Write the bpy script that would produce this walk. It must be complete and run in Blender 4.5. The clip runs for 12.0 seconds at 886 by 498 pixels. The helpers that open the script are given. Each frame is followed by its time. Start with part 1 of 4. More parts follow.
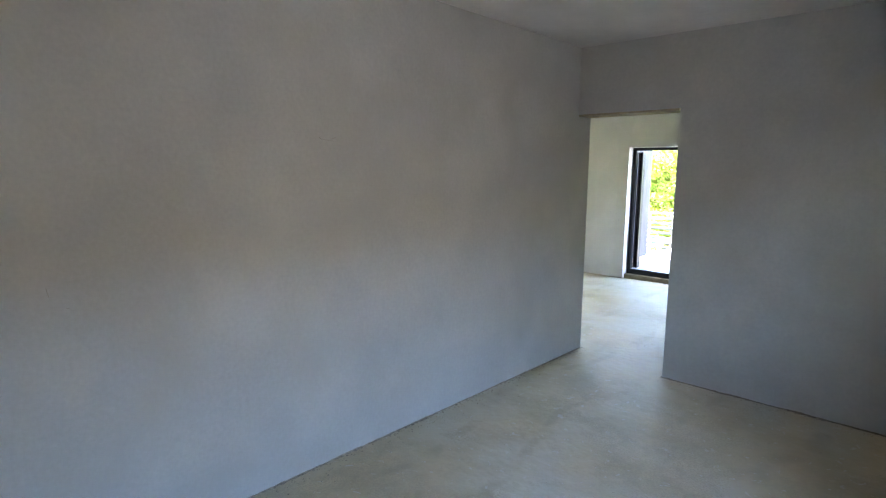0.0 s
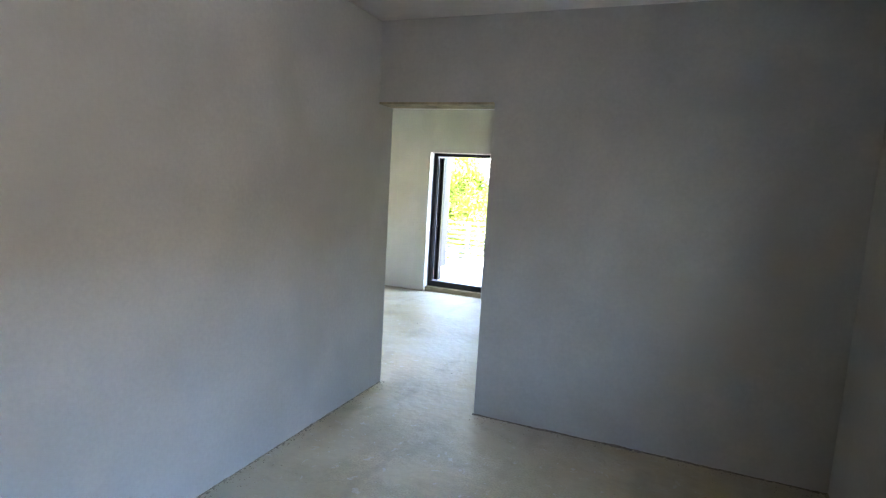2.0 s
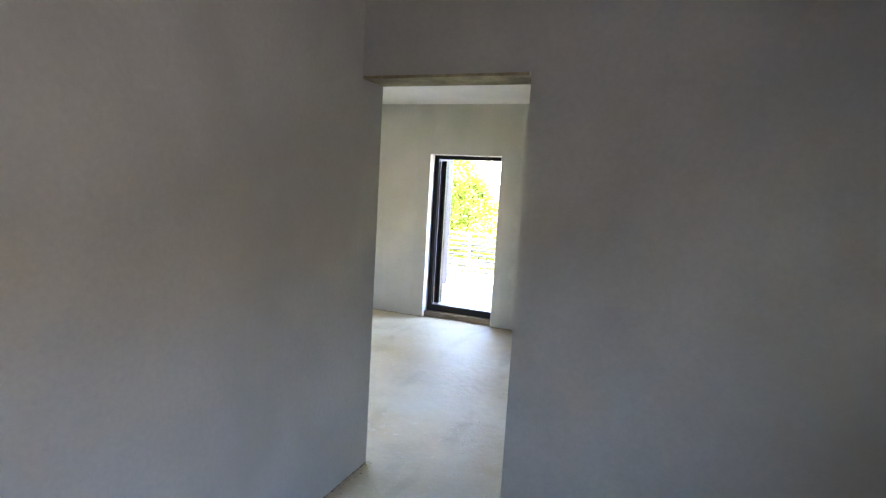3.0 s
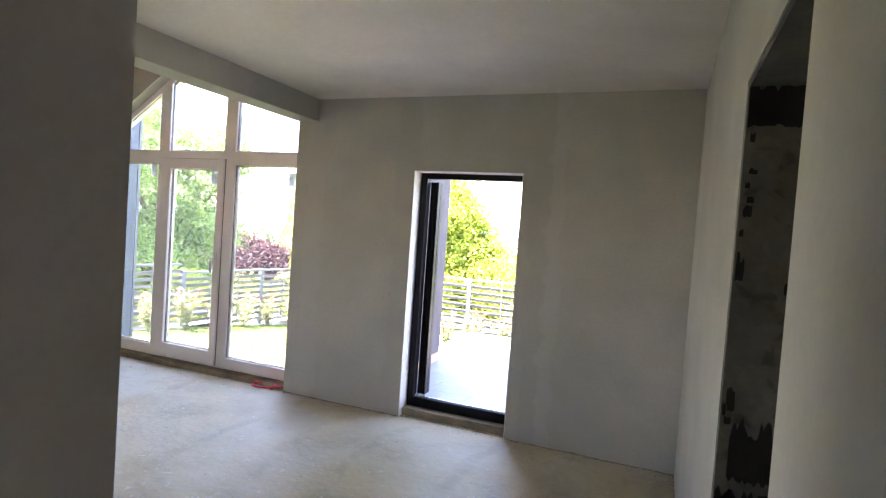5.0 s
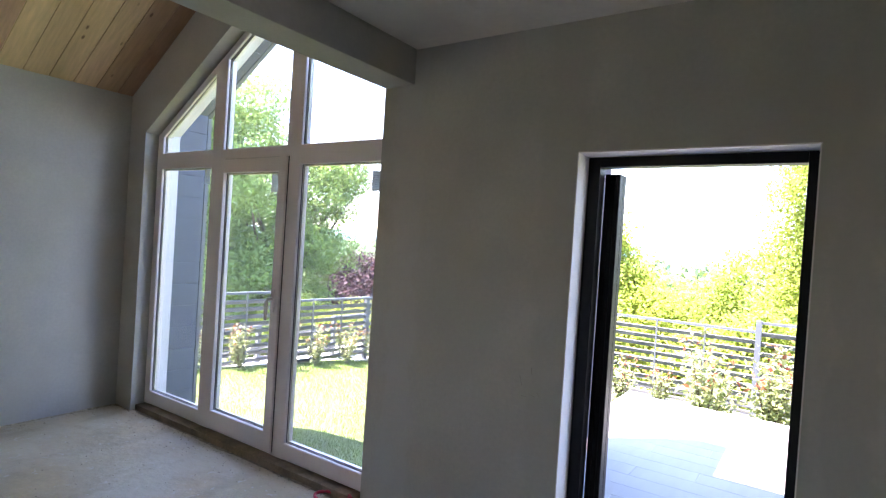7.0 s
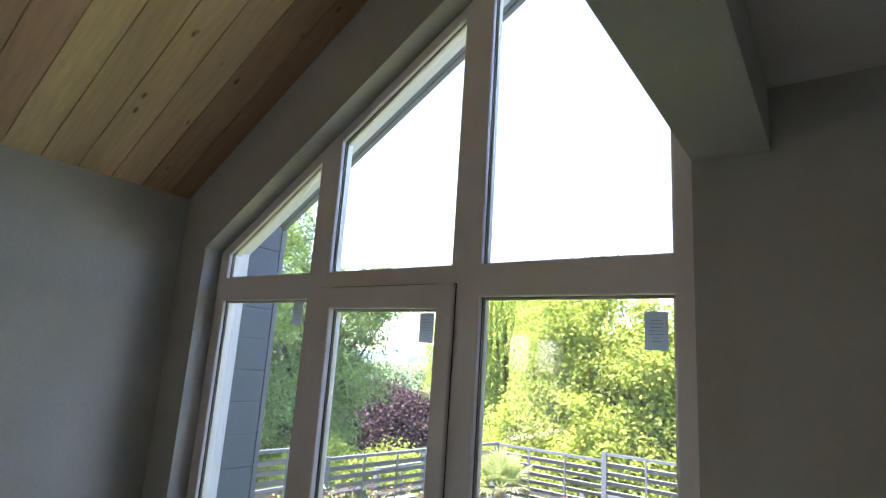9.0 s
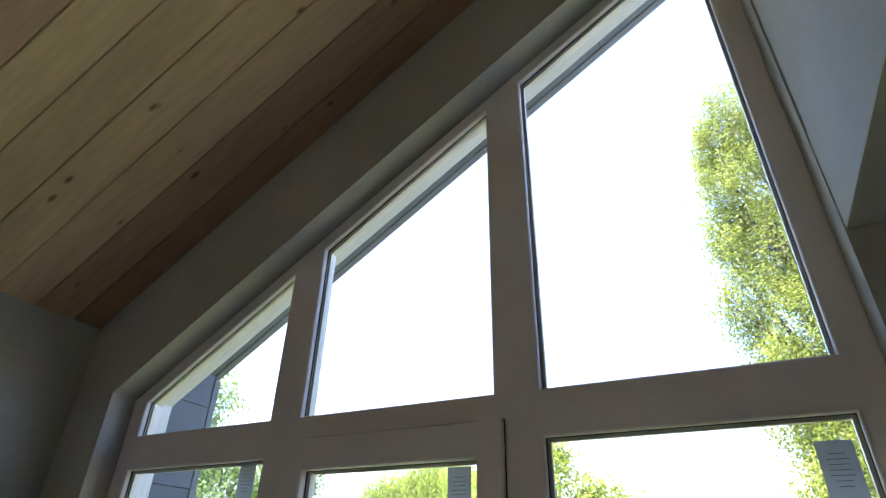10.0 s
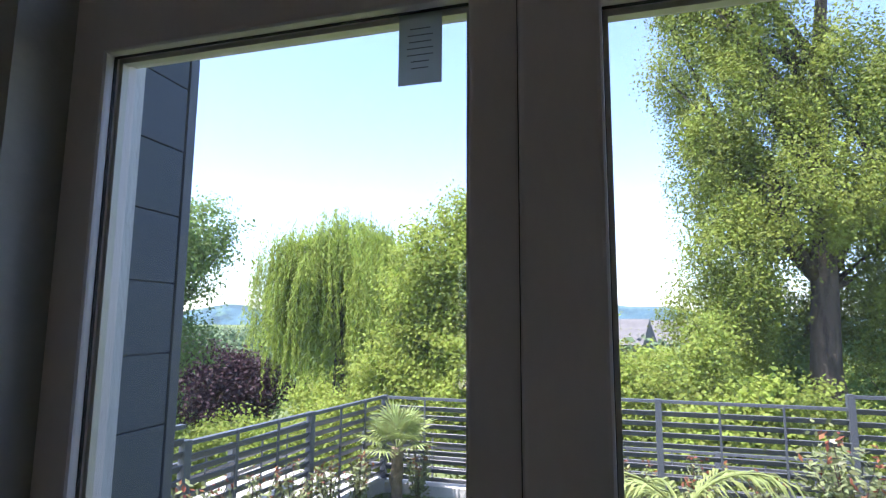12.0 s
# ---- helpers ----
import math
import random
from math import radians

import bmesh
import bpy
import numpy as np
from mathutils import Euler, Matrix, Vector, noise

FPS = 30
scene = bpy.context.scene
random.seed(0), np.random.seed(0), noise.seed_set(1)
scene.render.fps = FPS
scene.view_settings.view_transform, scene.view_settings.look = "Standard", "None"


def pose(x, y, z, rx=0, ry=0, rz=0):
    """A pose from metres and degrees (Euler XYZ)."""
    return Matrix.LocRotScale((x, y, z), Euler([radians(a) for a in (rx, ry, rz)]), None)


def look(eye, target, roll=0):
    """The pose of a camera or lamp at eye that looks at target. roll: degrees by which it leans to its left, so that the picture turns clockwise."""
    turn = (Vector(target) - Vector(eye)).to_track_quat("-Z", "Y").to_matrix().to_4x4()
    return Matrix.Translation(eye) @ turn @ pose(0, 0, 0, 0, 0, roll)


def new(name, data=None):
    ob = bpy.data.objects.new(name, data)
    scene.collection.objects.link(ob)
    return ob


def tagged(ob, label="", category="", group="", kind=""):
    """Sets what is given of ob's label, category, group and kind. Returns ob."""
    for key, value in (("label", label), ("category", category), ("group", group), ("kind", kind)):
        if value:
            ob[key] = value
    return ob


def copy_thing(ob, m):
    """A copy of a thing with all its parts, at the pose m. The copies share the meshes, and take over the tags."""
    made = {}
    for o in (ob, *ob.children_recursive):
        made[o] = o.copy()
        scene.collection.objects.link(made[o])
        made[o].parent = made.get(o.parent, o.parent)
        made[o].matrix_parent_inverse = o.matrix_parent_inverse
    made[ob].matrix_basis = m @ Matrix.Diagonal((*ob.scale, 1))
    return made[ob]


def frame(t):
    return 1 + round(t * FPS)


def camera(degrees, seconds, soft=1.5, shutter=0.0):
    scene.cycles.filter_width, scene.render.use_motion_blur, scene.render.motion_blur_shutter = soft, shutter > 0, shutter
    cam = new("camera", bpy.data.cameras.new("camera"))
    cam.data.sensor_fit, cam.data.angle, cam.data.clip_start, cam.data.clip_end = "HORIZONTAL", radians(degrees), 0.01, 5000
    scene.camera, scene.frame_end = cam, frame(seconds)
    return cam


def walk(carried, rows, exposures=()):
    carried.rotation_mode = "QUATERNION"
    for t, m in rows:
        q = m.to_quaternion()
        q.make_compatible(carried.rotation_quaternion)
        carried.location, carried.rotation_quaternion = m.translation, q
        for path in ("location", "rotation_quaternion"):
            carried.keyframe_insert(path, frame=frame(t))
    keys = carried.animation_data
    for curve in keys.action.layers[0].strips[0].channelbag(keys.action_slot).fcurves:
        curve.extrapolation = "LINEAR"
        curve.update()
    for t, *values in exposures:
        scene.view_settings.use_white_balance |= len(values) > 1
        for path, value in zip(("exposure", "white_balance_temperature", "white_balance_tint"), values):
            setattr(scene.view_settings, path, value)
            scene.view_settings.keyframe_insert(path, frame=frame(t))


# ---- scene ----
cam = camera(77.7, 12.0, soft=1.25)
PATH = [
    (0, (3.648, -7.914, 1.642), (2.296, -6.469, 1.351), 0.5),
    (0.5, (3.702, -7.88, 1.627), (2.455, -6.343, 1.341), 1.4),
    (1, (3.639, -7.781, 1.628), (2.607, -6.092, 1.342), 2.4),
    (1.5, (3.437, -7.555, 1.612), (2.586, -5.765, 1.349), 3.1),
    (2, (3.173, -7.094, 1.577), (2.422, -5.257, 1.333), 3.4),
    (2.5, (2.896, -6.61, 1.574), (2.151, -4.769, 1.342), 3.4),
    (3, (2.663, -6.055, 1.571), (1.922, -4.211, 1.353), 3.4),
    (3.2, (2.593, -5.847, 1.583), (1.853, -4.002, 1.37), 3.5),
    (4.8, (1.921, -4.109, 1.484), (1.187, -2.251, 1.399), 3.7),
    (5, (1.878, -3.947, 1.528), (1.131, -2.093, 1.454), 4.0),
    (5.5, (1.736, -3.466, 1.513), (0.952, -1.627, 1.447), 3.9),
    (6, (1.508, -3.01, 1.538), (0.587, -1.236, 1.479), 3.6),
    (6.5, (1.234, -2.649, 1.547), (0.207, -0.934, 1.504), 3.8),
    (7, (0.89, -2.307, 1.545), (-0.235, -0.653, 1.516), 3.7),
    (7.2, (0.769, -2.282, 1.497), (-0.381, -0.645, 1.482), 3.9),
    (8.8, (-0.682, -1.718, 1.711), (-1.858, -0.113, 1.915), 3.6),
    (9, (-0.807, -1.672, 1.735), (-1.957, -0.086, 2.133), 3.8),
    (9.5, (-1.108, -1.555, 1.814), (-2.047, -0.045, 2.728), 2.2),
    (10, (-1.459, -1.36, 1.665), (-2.256, 0.168, 2.68), 1.3),
    (10.5, (-1.777, -1.228, 1.515), (-2.615, 0.483, 2.123), 1.2),
    (11, (-2.161, -1.028, 1.537), (-2.986, 0.757, 1.9), 0.8),
    (11.2, (-2.301, -0.976, 1.508), (-3.105, 0.823, 1.853), 0.8),
    (11.5, (-2.47, -0.874, 1.53), (-3.251, 0.944, 1.823), 0.6),
    (12, (-2.715, -0.646, 1.493), (-3.256, 1.262, 1.755), 0.4),
]
EXPOSURES = [
    (0, 6.05, 6520, 15),
    (1.0, 6.15, 6500, 15),
    (2.0, 6.22, 6550, 16),
    (3.2, 5.87, 6800, 22),
    (5.0, 5.03, 7000, 28),
    (5.5, 4.64, 6800, 27),
    (6.0, 4.28, 6550, 28),
    (6.5, 4.2, 6500, 28),
    (7.2, 4.03, 6450, 27),
    (9.0, 3.45, 6450, 22),
    (9.6, 3.36, 6500, 22),
    (10.0, 3.15, 6350, 22),
    (10.6, 1.98, 6050, 21),
    (11.2, 1.9, 5930, 24),
    (12.0, 2.05, 5900, 22),
]
walk(cam, [(t, look(e, g, r)) for t, e, g, r in PATH], EXPOSURES)

# ---- light ----
world = bpy.data.worlds.new("sky")
scene.world = world
world.use_nodes = True
wn = world.node_tree.nodes
sky = wn.new("ShaderNodeTexSky")
sky.sky_type, sky.sun_disc = "NISHITA", False
sky.sun_elevation, sky.sun_rotation = radians(66.6), radians(227.8)
sky.altitude, sky.air_density, sky.dust_density, sky.ozone_density = 300, 1.0, 0.8, 1.6
wn["Background"].inputs["Strength"].default_value = 0.14
world.node_tree.links.new(sky.outputs["Color"], wn["Background"].inputs["Color"])
sun_data = bpy.data.lights.new("sun", "SUN")
sun_data.energy, sun_data.angle, sun_data.color = 4.2, radians(0.5), (1.0, 0.95, 0.87)
sun = new("sun", sun_data)
sun.matrix_world = look((-16, -14.5, 50), (0, 0, 0))


# ---- materials ----
def material(name, base, rough=0.6, metal=0.0, var=0.15, scale=3.0, fine=60.0, bump=0.0, bump_scale=None, stain=None,
             stain_scale=1.2, stain_at=(0.52, 0.7), random_by=None, spread=(0.65, 1.4), stretch=(1, 1, 1), spec=0.4):
    """Base colour with coarse and fine variation, optional stains and relief."""
    m = bpy.data.materials.new(name)
    m.use_nodes = True
    n, l = m.node_tree.nodes, m.node_tree.links
    p = n["Principled BSDF"]
    p.inputs["Metallic"].default_value = metal
    p.inputs["Specular IOR Level"].default_value = spec
    tc, mp = n.new("ShaderNodeTexCoord"), n.new("ShaderNodeMapping")
    mp.inputs["Scale"].default_value = stretch
    l.new(tc.outputs["Object"], mp.inputs["Vector"])

    def noise_tex(s, detail=4):
        t = n.new("ShaderNodeTexNoise")
        t.inputs["Scale"].default_value, t.inputs["Detail"].default_value = s, detail
        l.new(mp.outputs["Vector"], t.inputs["Vector"])
        return t

    def mix(kind, fac, a, b):
        x = n.new("ShaderNodeMix")
        x.data_type, x.blend_type = "RGBA", kind
        for socket, v in ((x.inputs[0], fac), (x.inputs[6], a), (x.inputs[7], b)):
            if hasattr(v, "is_output"):
                l.new(v, socket)
            else:
                socket.default_value = (*v, 1) if isinstance(v, tuple) else v
        return x.outputs[2]

    def ramp(src, lo, hi, a=0.0, b=1.0):
        r = n.new("ShaderNodeMapRange")
        for k, v in zip(("From Min", "From Max", "To Min", "To Max"), (lo, hi, a, b)):
            r.inputs[k].default_value = v
        l.new(src, r.inputs["Value"])
        return r.outputs["Result"]

    coarse, small = noise_tex(scale), noise_tex(fine, 6)
    dark, light = tuple(c * (1 - var) for c in base), tuple(min(1, c * (1 + var)) for c in base)
    col = mix("MIX", ramp(coarse.outputs["Fac"], 0.32, 0.68), dark, light)
    grain = ramp(small.outputs["Fac"], 0.3, 0.7, 1 - var * 0.5, 1 + var * 0.5)
    comb = n.new("ShaderNodeCombineColor")
    for k in range(3):
        l.new(grain, comb.inputs[k])
    col = mix("MULTIPLY", 1.0, col, comb.outputs["Color"])
    if stain:
        st = noise_tex(stain_scale, 8)
        st.inputs["Distortion"].default_value = 0.6
        col = mix("MIX", ramp(st.outputs["Fac"], *stain_at, 0, 0.85), col, stain)
    if random_by:
        if random_by == "object":
            src = n.new("ShaderNodeObjectInfo").outputs["Random"]
        else:
            src = n.new("ShaderNodeNewGeometry").outputs["Random Per Island"]
        hsv = n.new("ShaderNodeHueSaturation")
        l.new(ramp(src, 0, 1, *spread), hsv.inputs["Value"])
        l.new(ramp(src, 0, 1, 0.485, 0.515), hsv.inputs["Hue"])
        l.new(col, hsv.inputs["Color"])
        col = hsv.outputs["Color"]
    l.new(col, p.inputs["Base Color"])
    l.new(ramp(small.outputs["Fac"], 0.3, 0.7, max(0, rough - 0.08), min(1, rough + 0.08)), p.inputs["Roughness"])
    if bump:
        b = n.new("ShaderNodeBump")
        b.inputs["Strength"].default_value, b.inputs["Distance"].default_value = 1.0, bump
        t = noise_tex(bump_scale or fine, 5)
        l.new(t.outputs["Fac"], b.inputs["Height"])
        l.new(b.outputs["Normal"], p.inputs["Normal"])
    return m


def leaf_material(name, base, back=0.45, rough=0.55):
    """Thin leaf: a glossy face that lets some light through, varied leaf by leaf."""
    m = material(name, base, rough, var=0.2, scale=0.6, fine=9.0, random_by="island", spread=(0.78, 1.25), spec=0.16)
    n, l = m.node_tree.nodes, m.node_tree.links
    p = n["Principled BSDF"]
    tr, mx = n.new("ShaderNodeBsdfTranslucent"), n.new("ShaderNodeMixShader")
    colour = p.inputs["Base Color"].links[0].from_socket
    l.new(colour, tr.inputs["Color"])
    mx.inputs[0].default_value = back
    l.new(p.outputs[0], mx.inputs[1])
    l.new(tr.outputs[0], mx.inputs[2])
    l.new(mx.outputs[0], n["Material Output"].inputs["Surface"])
    return m


def glass_material():
    m = bpy.data.materials.new("window_glass")
    m.use_nodes = True
    n, l = m.node_tree.nodes, m.node_tree.links
    n.remove(n["Principled BSDF"])
    tr, gl, mx, lw, pw, ad = (n.new(k) for k in ("ShaderNodeBsdfTransparent", "ShaderNodeBsdfGlossy", "ShaderNodeMixShader", "ShaderNodeLayerWeight", "ShaderNodeMath", "ShaderNodeMath"))
    tr.inputs["Color"].default_value = (0.985, 0.985, 0.982, 1)
    gl.inputs["Roughness"].default_value = 0.02
    lw.inputs["Blend"].default_value = 0.5
    pw.operation, pw.inputs[1].default_value = "POWER", 4.5
    ad.operation, ad.inputs[1].default_value, ad.inputs[2].default_value = "MULTIPLY_ADD", 0.85, 0.02
    l.new(lw.outputs["Facing"], pw.inputs[0])
    l.new(pw.outputs[0], ad.inputs[0])
    l.new(ad.outputs[0], mx.inputs[0])
    l.new(tr.outputs[0], mx.inputs[1])
    l.new(gl.outputs[0], mx.inputs[2])
    # thin patchy translucent film, added to lay a hazy veil over the view
    du, fm, no, ra = (n.new(k) for k in ("ShaderNodeBsdfTranslucent", "ShaderNodeMixShader", "ShaderNodeTexNoise", "ShaderNodeMapRange"))
    du.inputs["Color"].default_value = (0.9, 0.9, 0.9, 1)
    no.inputs["Scale"].default_value, no.inputs["Detail"].default_value = 2.5, 5
    ra.inputs["To Min"].default_value, ra.inputs["To Max"].default_value = 0.004, 0.013
    l.new(no.outputs["Fac"], ra.inputs["Value"])
    l.new(ra.outputs["Result"], fm.inputs[0])
    l.new(mx.outputs[0], fm.inputs[1])
    l.new(du.outputs[0], fm.inputs[2])
    l.new(fm.outputs[0], n["Material Output"].inputs["Surface"])
    return m


def pine_material(name="pine_boards", base=(0.60, 0.42, 0.235)):
    """Pine: long grain, dark knots, each board its own shade."""
    m = material(name, base, 0.5, var=0.22, scale=2.2, fine=45, stretch=(0.12, 1, 1), bump=0.0006, random_by="island", spread=(0.86, 1.12))
    n, l = m.node_tree.nodes, m.node_tree.links
    p = n["Principled BSDF"]
    col = p.inputs["Base Color"].links[0].from_socket
    tc, mp, vo, ra = (n.new(k) for k in ("ShaderNodeTexCoord", "ShaderNodeMapping", "ShaderNodeTexVoronoi", "ShaderNodeMapRange"))
    mp.inputs["Scale"].default_value = (0.42, 1.0, 1.0)
    vo.inputs["Scale"].default_value = 8.5
    vo.inputs["Randomness"].default_value = 1.0
    l.new(tc.outputs["Object"], mp.inputs["Vector"])
    l.new(mp.outputs["Vector"], vo.inputs["Vector"])
    for k, v in zip(("From Min", "From Max", "To Min", "To Max"), (0.045, 0.105, 0.85, 0.0)):
        ra.inputs[k].default_value = v
    l.new(vo.outputs["Distance"], ra.inputs["Value"])
    mx = n.new("ShaderNodeMix")
    mx.data_type = "RGBA"
    l.new(ra.outputs["Result"], mx.inputs[0])
    l.new(col, mx.inputs[6])
    mx.inputs[7].default_value = (0.12, 0.055, 0.025, 1)
    l.new(mx.outputs[2], p.inputs["Base Color"])
    return m


PLASTER = material("grey_lime_plaster", (0.46, 0.442, 0.388), 0.85, var=0.075, scale=1.9, fine=48, bump=0.004, bump_scale=8,
                   stain=(0.415, 0.394, 0.338), stain_scale=1.3, stain_at=(0.5, 0.75), spec=0.2)
CEILING = material("ceiling_plaster", (0.75, 0.70, 0.64), 0.85, var=0.06, scale=1.4, fine=30, bump=0.003, bump_scale=6,
                   stain=(0.66, 0.615, 0.555), stain_scale=1.2, stain_at=(0.5, 0.64), spec=0.2)
def screed_material():
    """Trowelled screed: pale laitance over ochre sand, rough sandy patches, trowel arcs, scuffs and specks."""
    m = material("cement_screed", (0.48, 0.39, 0.245), 0.62, var=0.13, scale=2.3, fine=34, bump=0.005, bump_scale=15,
                 stain=(0.54, 0.49, 0.375), stain_scale=1.0, stain_at=(0.40, 0.60), spec=0.32)
    n, l = m.node_tree.nodes, m.node_tree.links
    p = n["Principled BSDF"]
    col = p.inputs["Base Color"].links[0].from_socket
    tc = n.new("ShaderNodeTexCoord")

    def layer(kind, scale, lo, hi, amount, distortion=0.8, detail=8):
        t, ra = n.new(kind), n.new("ShaderNodeMapRange")
        t.inputs["Scale"].default_value, t.inputs["Detail"].default_value, t.inputs["Distortion"].default_value = scale, detail, distortion
        for k, v in zip(("From Min", "From Max", "To Min", "To Max"), (lo, hi, 0, amount)):
            ra.inputs[k].default_value = v
        l.new(tc.outputs["Object"], t.inputs["Vector"])
        l.new(t.outputs["Fac"], ra.inputs["Value"])
        return ra.outputs["Result"]

    def both(a, b):
        x = n.new("ShaderNodeMath")
        x.operation = "MULTIPLY"
        l.new(a, x.inputs[0])
        l.new(b, x.inputs[1])
        return x.outputs[0]

    noise_kind, wave_kind = "ShaderNodeTexNoise", "ShaderNodeTexWave"
    sandy = layer(noise_kind, 1.4, 0.50, 0.62, 1.0, 1.2)
    for mask, tone in ((layer(noise_kind, 0.6, 0.45, 0.7, 0.4), (0.40, 0.325, 0.20, 1)),
                       (both(sandy, layer(noise_kind, 90.0, 0.45, 0.62, 0.38, 0.0)), (0.31, 0.255, 0.17, 1)),
                       (both(sandy, layer(noise_kind, 9.0, 0.48, 0.64, 0.4)), (0.36, 0.30, 0.20, 1)),
                       (both(layer(wave_kind, 0.55, 0.90, 0.99, 0.4, 6.0, 3), layer(noise_kind, 3.0, 0.45, 0.6, 1.0)), (0.35, 0.29, 0.195, 1)),
                       (layer(noise_kind, 19.0, 0.63, 0.70, 0.5), (0.60, 0.575, 0.51, 1)),
                       (layer(noise_kind, 46.0, 0.69, 0.74, 0.55), (0.23, 0.19, 0.135, 1))):
        mx = n.new("ShaderNodeMix")
        mx.data_type = "RGBA"
        l.new(mask, mx.inputs[0])
        l.new(col, mx.inputs[6])
        mx.inputs[7].default_value = tone
        col = mx.outputs[2]
    l.new(col, p.inputs["Base Color"])
    return m


SCREED = screed_material()
CURB = material("rough_concrete_curb", (0.24, 0.185, 0.12), 0.9, var=0.3, scale=7, fine=60, bump=0.008, bump_scale=30)
LINTEL = material("raw_lintel", (0.34, 0.28, 0.17), 0.9, var=0.35, scale=6, fine=50, bump=0.008, bump_scale=25)
RAW = material("raw_grey_concrete", (0.13, 0.122, 0.10), 0.95, var=0.2, scale=5, fine=40, bump=0.006, bump_scale=22,
               stain=(0.06, 0.055, 0.045), stain_scale=16, stain_at=(0.58, 0.68))
TAR = material("black_bitumen", (0.014, 0.012, 0.011), 0.9, var=0.4, scale=14, fine=50, bump=0.004, bump_scale=30)
PINE = pine_material()
DARK_PINE = pine_material("dark_pine_boards", (0.36, 0.215, 0.13))
PVC = material("white_pvc", (0.82, 0.75, 0.72), 0.38, var=0.03, scale=3, fine=80, bump=0.0003, bump_scale=70, stretch=(1, 1, 0.3))
GASKET = material("black_gasket", (0.035, 0.035, 0.037), 0.55, var=0.1)
SPACER = material("alu_spacer", (0.66, 0.63, 0.52), 0.4, metal=0.15, var=0.05)
ALU = material("black_aluminium", (0.010, 0.009, 0.010), 0.42, var=0.1, fine=90, spec=0.18)
DARK_GLASS = material("dark_tinted_glass", (0.008, 0.010, 0.013), 0.08, var=0.05, spec=0.5)
STEEL = material("bare_steel", (0.5, 0.5, 0.5), 0.3, metal=1.0, var=0.1)
GLASS = glass_material()
LABEL = leaf_material("label_film", (0.45, 0.46, 0.46), 0.65)
INK = material("label_print", (0.16, 0.16, 0.165), 0.6, var=0.05)
STUCCO = material("white_stucco", (0.72, 0.71, 0.69), 0.9, var=0.06, scale=4, fine=50, bump=0.006, bump_scale=60, stretch=(1, 1, 0.35))
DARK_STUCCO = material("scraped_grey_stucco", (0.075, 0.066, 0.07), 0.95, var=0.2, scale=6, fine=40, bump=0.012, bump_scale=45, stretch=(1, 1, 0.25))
SIDING = material("grey_fibre_siding", (0.068, 0.082, 0.11), 0.55, var=0.08, scale=5, fine=50, bump=0.0012, bump_scale=40, stretch=(1, 0.25, 1), random_by="object", spread=(0.93, 1.07))
TRIM = material("grey_corner_trim", (0.10, 0.108, 0.125), 0.45, var=0.05)
FENCE = material("grey_powder_coat", (0.075, 0.083, 0.096), 0.42, var=0.06, scale=5, fine=90, spec=0.5)
TILE = material("porcelain_plank_tile", (0.20, 0.197, 0.195), 0.5, var=0.1, scale=2.5, fine=30, stretch=(1, 0.2, 1), bump=0.0008, random_by="object", spread=(0.93, 1.07))
GROUT = material("grout", (0.36, 0.35, 0.34), 0.9, var=0.1)
KERB = material("cast_concrete", (0.52, 0.50, 0.46), 0.85, var=0.15, scale=3, fine=40, bump=0.004, bump_scale=30)
LAWN = material("lawn_soil", (0.095, 0.125, 0.035), 0.9, var=0.35, scale=1.3, fine=18, bump=0.03, bump_scale=20, stain=(0.16, 0.17, 0.06), stain_scale=0.7)
GRASS = leaf_material("grass_blades", (0.17, 0.25, 0.05), 0.35)
BARK = material("grey_bark", (0.075, 0.056, 0.04), 0.95, var=0.6, scale=6, fine=30, bump=0.03, bump_scale=9, stretch=(1, 1, 0.2))
PALM_BARK = material("fibrous_palm_trunk", (0.17, 0.125, 0.08), 0.95, var=0.4, scale=14, fine=60, bump=0.02, bump_scale=30)
LEAF_GREEN = leaf_material("broad_leaves", (0.275, 0.335, 0.06), 0.55)
LEAF_POPLAR = leaf_material("poplar_leaves", (0.225, 0.27, 0.045), 0.45)
LEAF_WILLOW = leaf_material("willow_leaves", (0.26, 0.33, 0.055), 0.45)
LEAF_DARK = leaf_material("walnut_leaves", (0.19, 0.28, 0.08), 0.45)
# tinted slightly bluish: aerial haze mixed into the leaf colour
LEAF_FAR = leaf_material("far_wood_leaves", (0.12, 0.17, 0.085), 0.3)
LEAF_RED = leaf_material("purple_leaves", (0.055, 0.03, 0.036), 0.35)
LEAF_HEDGE = leaf_material("hedge_leaves", (0.25, 0.31, 0.055), 0.5)
LEAF_SHRUB = leaf_material("laurel_leaves", (0.22, 0.25, 0.11), 0.35, 0.3)
LEAF_TIP = leaf_material("red_new_leaves", (0.25, 0.09, 0.05), 0.4)
LEAF_PALM = leaf_material("palm_fronds", (0.25, 0.30, 0.10), 0.3)
RED = material("red_corrugated_conduit", (0.62, 0.03, 0.05), 0.4, var=0.08)
DIRT = material("mortar_crumbs", (0.30, 0.26, 0.19), 0.95, var=0.3, scale=30, random_by="island")
SCRATCH = material("pencil_marks", (0.34, 0.32, 0.28), 0.9)
HOUSE = material("distant_render", (0.22, 0.215, 0.2), 0.9, var=0.08)
ROOFING = material("distant_roof", (0.115, 0.11, 0.105), 0.9, var=0.15, scale=2)
BRICK = material("chimney_brick", (0.2, 0.11, 0.085), 0.9, var=0.2)
# blue cast of the hills is distance haze put into the colour
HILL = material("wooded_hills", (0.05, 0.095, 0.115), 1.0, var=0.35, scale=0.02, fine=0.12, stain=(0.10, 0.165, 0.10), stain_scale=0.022)


